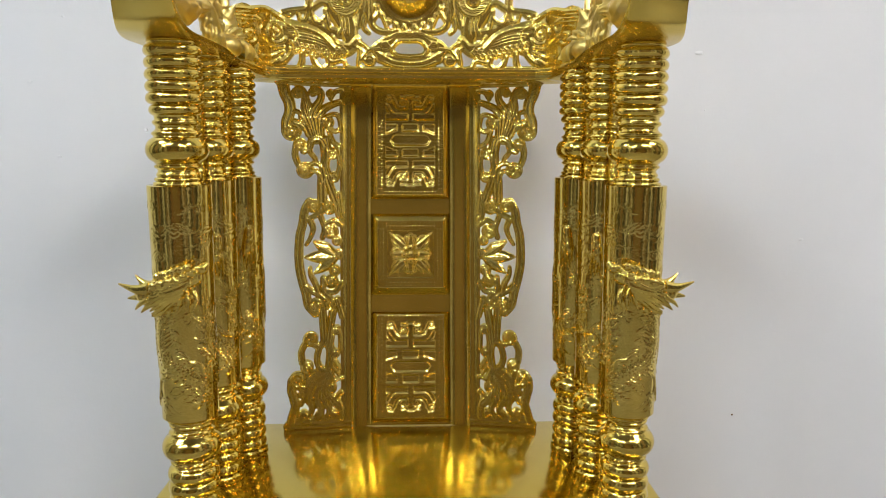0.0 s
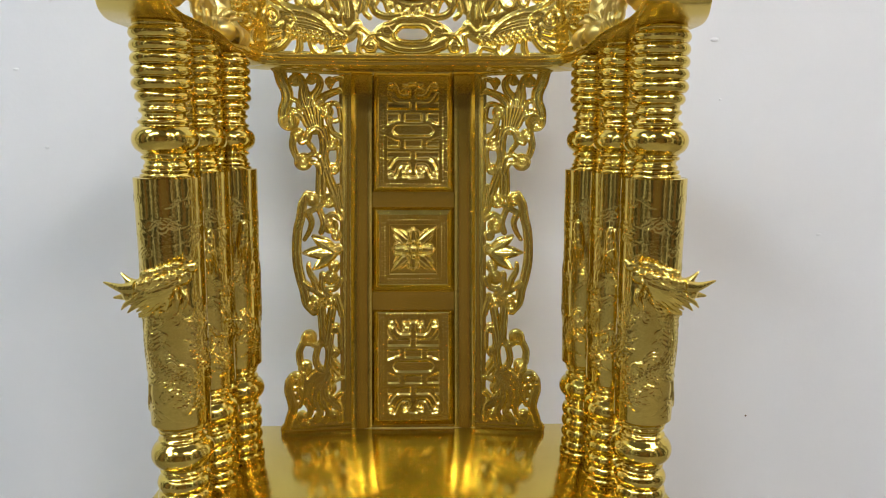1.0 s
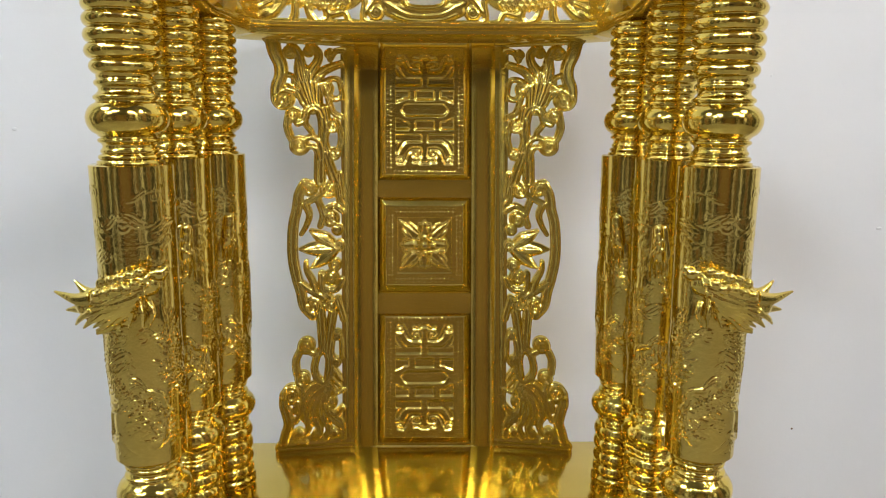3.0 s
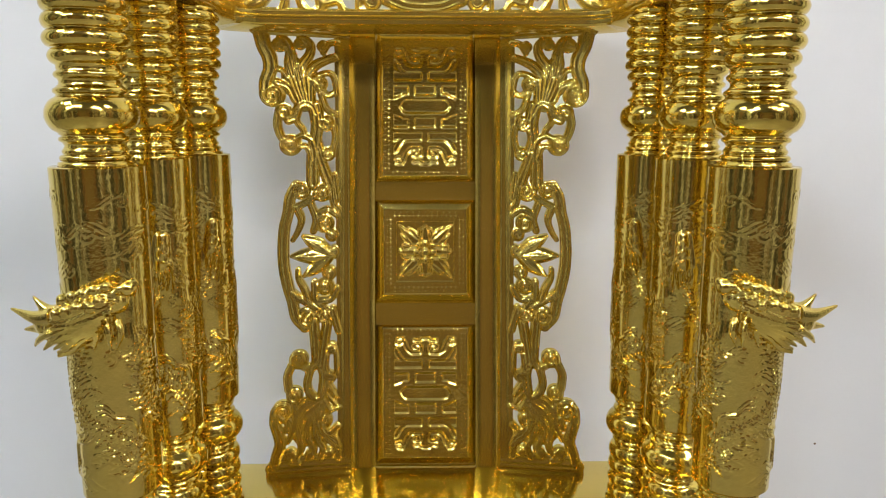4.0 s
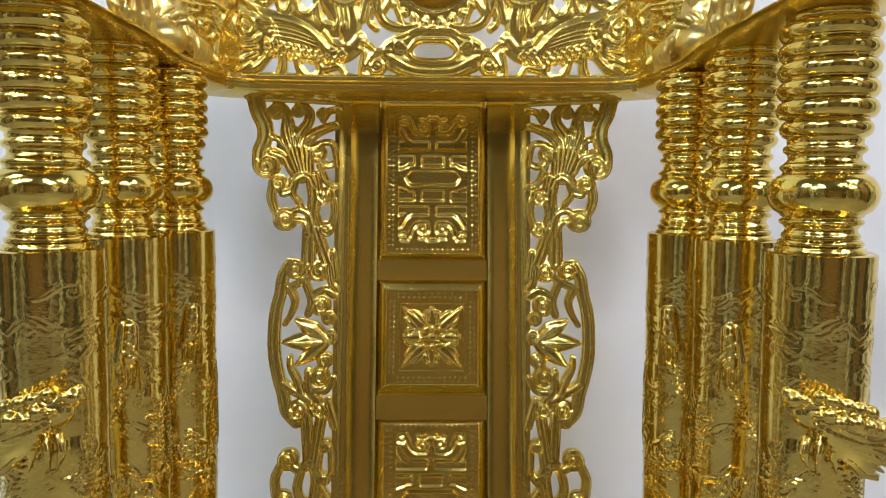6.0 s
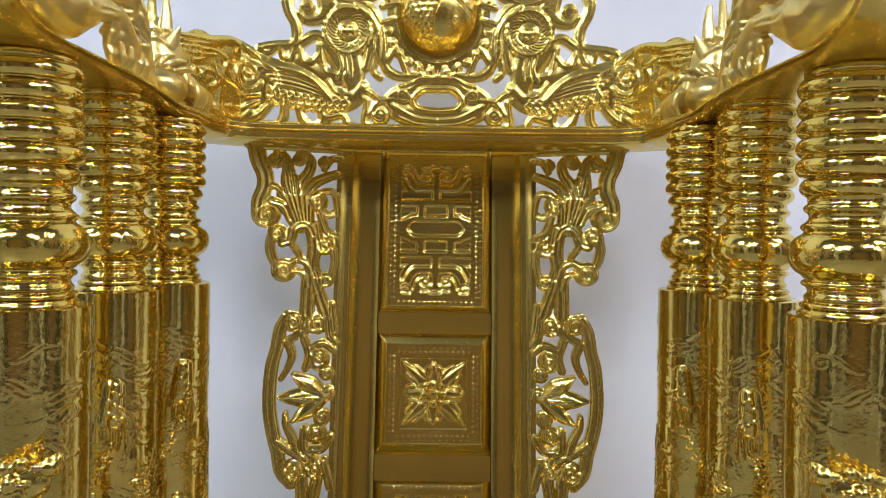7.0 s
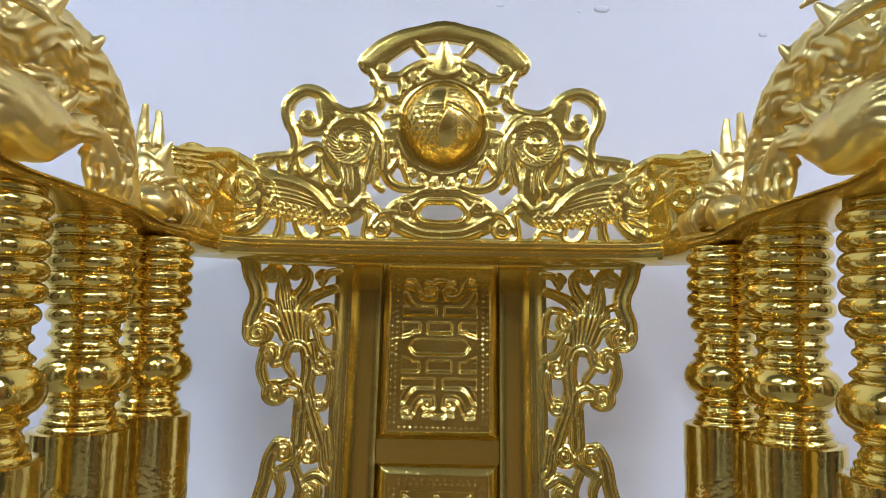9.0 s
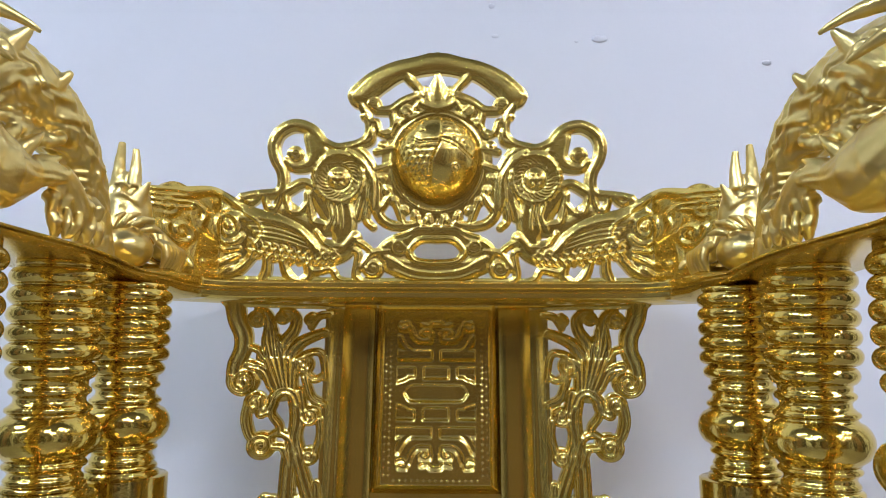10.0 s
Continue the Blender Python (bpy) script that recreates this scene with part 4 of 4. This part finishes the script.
def sleeve_head():
    """Head that stands out from a front sleeve, nose inwards and horns outwards; x is outwards."""
    bm = bmesh.new()
    rng = random.Random(3)
    ball(bm, -0.015, -0.033, 0.825, 0.0125, 1.1, 0.62, 0.8)
    ball(bm, 0.003, -0.033, 0.816, 0.0165, 1.1, 0.62, 1.0)
    ball(bm, 0.021, -0.030, 0.809, 0.0135, 1.15, 0.60, 0.95)
    ball(bm, -0.030, -0.036, 0.834, 0.0056)
    ball(bm, -0.033, -0.035, 0.8375, 0.0036)
    ball(bm, -0.026, -0.041, 0.835, 0.0026)

    def skin(x, z):
        q = 1 - ((x - 0.003) / 0.036) ** 2 - ((z - 0.815 + 0.35 * x) / 0.020) ** 2
        return -0.032 - 0.0115 * math.sqrt(max(0.02, q))

    # knobbed brow
    for row in range(2):
        for k in range(5):
            x = -0.016 + 0.0070 * k + 0.0034 * row
            z = 0.8365 - 0.0075 * row - 0.30 * (x + 0.02)
            ball(bm, x, skin(x, z), z, 0.0040 + 0.0008 * rng.random())
    ball(bm, -0.008, skin(-0.008, 0.823) - 0.001, 0.823, 0.0042)
    # lip and cheek ridges, fanning out to the mane
    for k in range(8):
        z0, z1 = 0.826 - 0.0033 * k, 0.816 - 0.0042 * k
        pts = []
        for t in (0, 0.33, 0.66, 1.0):
            x = -0.022 + 0.0022 * k + (0.042 - 0.002 * k) * t
            z = z0 + (z1 - z0) * t + 0.0016 * math.sin(6 * t + k)
            pts.append((x, skin(x, z) - 0.0008, z))
        tube(bm, pts, [0.0011, 0.0021, 0.0023, 0.0010], 8)
    for k in range(6):
        x = -0.020 + 0.0032 * k
        z = 0.822 - 0.0018 * k
        tube(bm, [(x, skin(x, z) - 0.0012, z), (x + 0.001, skin(x, z) - 0.0016, z - 0.003), (x, skin(x, z), z - 0.006)], [0.0014, 0.0011, 0.0005], 6)
    # horns, ear, fin and beard
    tube(bm, [(0.020, -0.035, 0.815), (0.036, -0.030, 0.813), (0.056, -0.022, 0.817)], [0.0070, 0.0042, 0.0009])
    tube(bm, [(0.022, -0.033, 0.808), (0.034, -0.029, 0.8055), (0.047, -0.024, 0.803)], [0.0070, 0.0040, 0.0009])
    tube(bm, [(0.022, -0.033, 0.817), (0.029, -0.031, 0.820), (0.037, -0.028, 0.827)], [0.0050, 0.0034, 0.0008])
    tube(bm, [(0.014, -0.036, 0.803), (0.025, -0.032, 0.797), (0.033, -0.029, 0.790)], [0.0055, 0.0036, 0.0008])
    for x in (-0.020, -0.012, -0.004, 0.005):
        tube(bm, [(x, -0.035, 0.812), (x - 0.004, -0.039, 0.804), (x - 0.002 + rng.uniform(-0.005, 0.004), -0.036, 0.791)], [0.0034, 0.0022, 0.0006])
    for k in range(4):
        tube(bm, [(0.004 + 0.006 * k, -0.043, 0.812 - 0.002 * k), (0.014 + 0.006 * k, -0.041 + 0.002 * k, 0.808 - 0.003 * k), (0.026 + 0.004 * k, -0.036 + 0.002 * k, 0.805 - 0.004 * k)], [0.0012, 0.0026, 0.0008], 8)
    return bm


front_cols = [o for o in throne.children if o.name.startswith("column")][:2]
right = melted("dragon_head", sleeve_head(), 0.0008, front_cols[1], GOLD_RELIEF, "cast gold dragon head with horns", 0.0, 1)
mirrored(right, front_cols[0], 0)


def hide_tube(bm, pts, radii, skin, sides=150, step=0.0011):
    """A tube whose surface is raised by skin(along, round): metres along it, radians round it."""
    p = dense(pts, step)
    r = np.interp(np.linspace(0, 1, len(p)), np.linspace(0, 1, len(radii)), radii)
    along = np.concatenate([[0], np.cumsum(np.linalg.norm(np.diff(p, axis=0), axis=1))])
    t = np.gradient(p, axis=0)
    t /= np.linalg.norm(t, axis=1)[:, None]
    ref = np.array((0.0, 0.0, 1.0))
    a = ref - t * (t @ ref)[:, None]
    a = np.where(np.linalg.norm(a, axis=1)[:, None] < 0.35, np.array((0.0, 1.0, 0.0)) - t * t[:, 1:2], a)
    for _ in range(12):
        a[1:-1] = (a[:-2] + 2 * a[1:-1] + a[2:]) / 4
    a -= t * (a * t).sum(1)[:, None]
    a /= np.linalg.norm(a, axis=1)[:, None]
    b = np.cross(t, a)
    ang = np.linspace(-math.pi, math.pi, sides, endpoint=False)
    A, S = np.meshgrid(ang, along, indexing="xy")
    rad = r[:, None] + skin(S, A)
    Q = p[:, None, :] + rad[..., None] * (np.cos(A)[..., None] * a[:, None, :] + np.sin(A)[..., None] * b[:, None, :])
    rings = [[bm.verts.new(q) for q in row] for row in Q.tolist()]
    for u, v in zip(rings, rings[1:]):
        for k in range(sides):
            n = (k + 1) % sides
            bm.faces.new((u[k], u[n], v[n], v[k]))
    bm.faces.new(rings[0][::-1])
    bm.faces.new(rings[-1])


def scaly(long, across, deep):
    """Overlapping scales, long metres each, across of them round the tube."""
    def skin(S, A):
        best = np.zeros_like(S)
        for lift in (0, 1):
            row = np.floor(S / long) + lift
            fx = (A / (2 * math.pi) * across + 0.5 * (row % 2)) % 1 - 0.5
            best = np.maximum(best, 1 - (np.hypot(fx * 1.15, S / long - row) / 0.74) ** 2)
        return deep * np.sqrt(np.clip(best, 0, 1))
    return skin


def maned(S, A):
    """Wavy locks that flow back along the flank, with scales along the spine."""
    flow = A * 8 + 30 * S + 1.7 * np.sin(120 * S + 2.2 * A) + 0.7 * np.sin(260 * S - 5 * A)
    locks = 0.0021 * np.sqrt(np.abs(np.sin(flow))) + 0.0009 * np.sin(420 * S + 3 * np.sin(A * 6)) + 0.0007 * np.sin(3 * flow + 60 * S)
    back = np.clip((np.cos(A) - 0.55) / 0.25, 0, 1)
    low = np.clip((0.045 - S) / 0.02, 0, 1)
    mix = np.maximum(back, low)
    return mix * scaly(0.0075, 16, 0.0022)(S, A) + (1 - mix) * locks


def shaggy(S, A):
    """Short fur, smooth on the thigh and tufted behind."""
    tuft = np.clip((0.020 - S) / 0.012, 0, 1)
    flow = A * 13 + 120 * S + 1.6 * np.sin(190 * S + 3 * A)
    return tuft * 0.0024 * np.sqrt(np.abs(np.sin(flow))) + 0.0007 * np.sin(A * 7 + 60 * S) * np.sin(170 * S + 2 * A) + (1 - tuft) * 0.0003 * np.sin(flow)


def arm_dragon():
    """The arched dragon that stands on an arm; x is outwards from the throne's middle."""
    bm = bmesh.new()
    rng = random.Random(8)
    spine = [(0.215, 0.828, 1.050), (0.217, 0.818, 1.085), (0.219, 0.803, 1.113), (0.225, 0.785, 1.130), (0.234, 0.762, 1.140), (0.245, 0.733, 1.142), (0.259, 0.700, 1.134), (0.266, 0.665, 1.118)]
    hide_tube(bm, spine, [0.010, 0.0105, 0.0125, 0.0185, 0.0255, 0.0295, 0.0300, 0.024], maned)
    # edge of the belly plates on the lower body
    for k in range(11):
        z = 1.066 + 0.0048 * k
        y = 0.815 - 0.0016 * k
        tube(bm, [(0.208, y + 0.004, z), (0.2095, y - 0.006, z + 0.002), (0.216, y - 0.012, z + 0.001)], [0.0012, 0.0021, 0.0012], 6)
    # foreleg: thigh, wrist and the gripping hand
    hide_tube(bm, [(0.247, 0.700, 1.096), (0.236, 0.712, 1.093), (0.227, 0.729, 1.088), (0.219, 0.744, 1.088), (0.211, 0.758, 1.092), (0.2065, 0.767, 1.0925)], [0.020, 0.0235, 0.0235, 0.0190, 0.0085, 0.0055], shaggy, 120)
    tube(bm, [(0.207, 0.766, 1.094), (0.2065, 0.776, 1.088), (0.207, 0.786, 1.078), (0.208, 0.794, 1.068)], [0.0060, 0.0068, 0.0078, 0.0070], 16)
    tube(bm, [(0.208, 0.768, 1.089), (0.211, 0.774, 1.080), (0.212, 0.778, 1.070)], [0.0055, 0.0062, 0.0060], 14)
    for k in range(5):
        y = 0.803 - 0.0085 * k
        x = 0.2025 + 0.0019 * k
        tube(bm, [(x + 0.004, y - 0.004, 1.086 - 0.001 * k), (x - 0.001, y - 0.003, 1.0785), (x + 0.001, y - 0.002, 1.0725), (x - 0.001, y - 0.001, 1.0665), (x, y, 1.058)], [0.0034, 0.0046, 0.0032, 0.0040, 0.0012], 12)
        ball(bm, x - 0.002, y - 0.004, 1.0795, 0.0036)
    for k in range(9):
        x, y = 0.204 + rng.uniform(-0.002, 0.010), 0.800 + rng.uniform(-0.028, 0.012)
        tube(bm, [(x, y, 1.074), (x - 0.002, y - 0.003, 1.066), (x + rng.uniform(-0.003, 0.003), y - 0.004, 1.058)], [0.0022, 0.0026, 0.0008], 8)
    # spurs of the elbow
    tube(bm, [(0.217, 0.742, 1.099), (0.212, 0.747, 1.106), (0.2090, 0.751, 1.1125)], [0.0062, 0.0036, 0.0007])
    tube(bm, [(0.213, 0.753, 1.096), (0.2085, 0.758, 1.099), (0.2050, 0.764, 1.1025)], [0.0052, 0.0034, 0.0007])
    tube(bm, [(0.222, 0.735, 1.103), (0.218, 0.739, 1.110), (0.2165, 0.742, 1.115)], [0.0065, 0.0040, 0.0010])
    ball(bm, 0.2095, 0.757, 1.095, 0.0042)
    # curls of hair over the thigh and under the flank
    for k in range(12):
        t = k / 11
        x, y, z = 0.212 + 0.020 * t, 0.772 - 0.058 * t, 1.117 - 0.004 * math.sin(9 * t)
        tube(bm, [(x + 0.006, y + 0.004, z + 0.004), (x - 0.001, y, z - 0.001), (x - 0.002, y - 0.007, z - 0.005), (x + 0.003, y - 0.012, z - 0.002), (x + 0.004, y - 0.010, z + 0.002)], [0.0022, 0.0033, 0.0032, 0.0024, 0.0010], 10)
    # fins that stand up along the back
    for x, y, z, r in ((0.2060, 0.768, 1.1535, 0.0075), (0.2125, 0.738, 1.1665, 0.0085), (0.226, 0.712, 1.178, 0.011)):
        tube(bm, [(x + 0.016, y - 0.006, z - 0.020), (x + 0.004, y - 0.002, z - 0.006), (x, y, z)], [r * 1.3, r * 0.66, 0.0016], 12)
    # long whiskers reaching back from the head
    tube(bm, [(0.184, 0.700, 1.1462), (0.1925, 0.694, 1.1510), (0.207, 0.686, 1.1550), (0.228, 0.676, 1.156), (0.258, 0.668, 1.146)], [0.0012, 0.0042, 0.0050, 0.0052, 0.005], 12)
    tube(bm, [(0.196, 0.700, 1.1318), (0.2035, 0.690, 1.1375), (0.2135, 0.681, 1.1425), (0.232, 0.672, 1.146), (0.256, 0.664, 1.140)], [0.0012, 0.0038, 0.0048, 0.0052, 0.005], 12)
    # underside that rests on the rail further forward
    tube(bm, [(0.252, 0.700, 1.12), (0.246, 0.695, 1.06)], [0.020, 0.014], 16)
    return bm


def small_dragon():
    """The small horned head that rises from the rail behind the arm dragon."""
    bm = bmesh.new()
    rng = random.Random(4)
    # leaf-shaped back of the head, its tip and two horns
    ball(bm, 0.2275, 0.888, 1.094, 0.0200, 1.05, 0.62, 1.30)
    tube(bm, [(0.222, 0.884, 1.060), (0.224, 0.887, 1.085), (0.226, 0.888, 1.112), (0.228, 0.888, 1.124)], [0.013, 0.0165, 0.0130, 0.006], 28)
    tube(bm, [(0.216, 0.884, 1.102), (0.2105, 0.883, 1.110), (0.2065, 0.882, 1.1165)], [0.0080, 0.0036, 0.0010])
    tube(bm, [(0.2180, 0.882, 1.112), (0.2182, 0.884, 1.128), (0.2190, 0.884, 1.1415)], [0.0052, 0.0042, 0.0024])
    tube(bm, [(0.2340, 0.884, 1.076), (0.2325, 0.885, 1.100), (0.2310, 0.885, 1.124), (0.2295, 0.884, 1.1465)], [0.0045, 0.0056, 0.0050, 0.0024])
    for k in range(4):
        z = 1.086 + 0.008 * k
        tube(bm, [(0.215 + 0.001 * k, 0.8765, z), (0.222, 0.8745, z + 0.004), (0.230, 0.8765, z + 0.003)], [0.0008, 0.0015, 0.0008], 7)
    for z, x in ((1.078, 0.249), (1.094, 0.250), (1.108, 0.246)):
        tube(bm, [(0.236, 0.887, z - 0.004), (x, 0.888, z + 0.005)], [0.007, 0.0014])
    # round cheek on the rail, with folds where it meets the head
    ball(bm, 0.2130, 0.868, 1.0655, 0.0155, 1.05, 1.25, 0.90)
    for k in range(5):
        a = 0.5 + 0.5 * k
        tube(bm, [(0.213 + 0.0145 * math.cos(a), 0.8600, 1.069 + 0.012 * math.sin(a)), (0.213 + 0.019 * math.cos(a + 0.15), 0.8640, 1.071 + 0.0165 * math.sin(a + 0.15)), (0.213 + 0.023 * math.cos(a + 0.35), 0.872, 1.071 + 0.021 * math.sin(a + 0.35))], [0.0016, 0.0030, 0.0010], 9)
    for x, y, z in ((0.1985, 0.874, 1.0885), (0.2035, 0.868, 1.0845), (0.2275, 0.862, 1.0900)):
        tube(bm, [(x + 0.009, y, z - 0.014), (x + 0.003, y - 0.001, z - 0.006), (x, y, z)], [0.0045, 0.0034, 0.0009], 10)
    # paws gripping the rail on both sides
    for cx, cy in ((0.1990, 0.902), (0.2010, 0.922), (0.2270, 0.852)):
        ball(bm, cx + 0.004, cy, 1.068, 0.0075)
        for k in range(4):
            y = cy - 0.009 + 0.006 * k
            tube(bm, [(cx + 0.004, y, 1.074), (cx - 0.002, y - 0.001, 1.070), (cx - 0.003 + rng.uniform(-0.001, 0.001), y - 0.002, 1.062), (cx, y - 0.002, 1.053)], [0.0030, 0.0036, 0.0030, 0.0009], 9)
    for k in range(7):
        y = 0.900 + 0.007 * k
        tube(bm, [(0.226 - 0.002 * k, y, 1.092 - 0.003 * k), (0.214 - 0.002 * k, y + 0.004, 1.086 - 0.003 * k), (0.207 - 0.002 * k, y + 0.002, 1.074 - 0.002 * k)], [0.0045, 0.0048, 0.0012], 9)
    return bm


dragon = melted("arm_dragon", arm_dragon(), 0.0009, throne, GOLD_CAST, "satin gold arched dragon on an arm rail", 0.0006, 3)
mirrored(dragon, throne, 0)
dragon = melted("small_dragon", small_dragon(), 0.0010, throne, GOLD_CAST, "small satin gold horned dragon on the rail", 0.0010, 2)
mirrored(dragon, throne, 0)
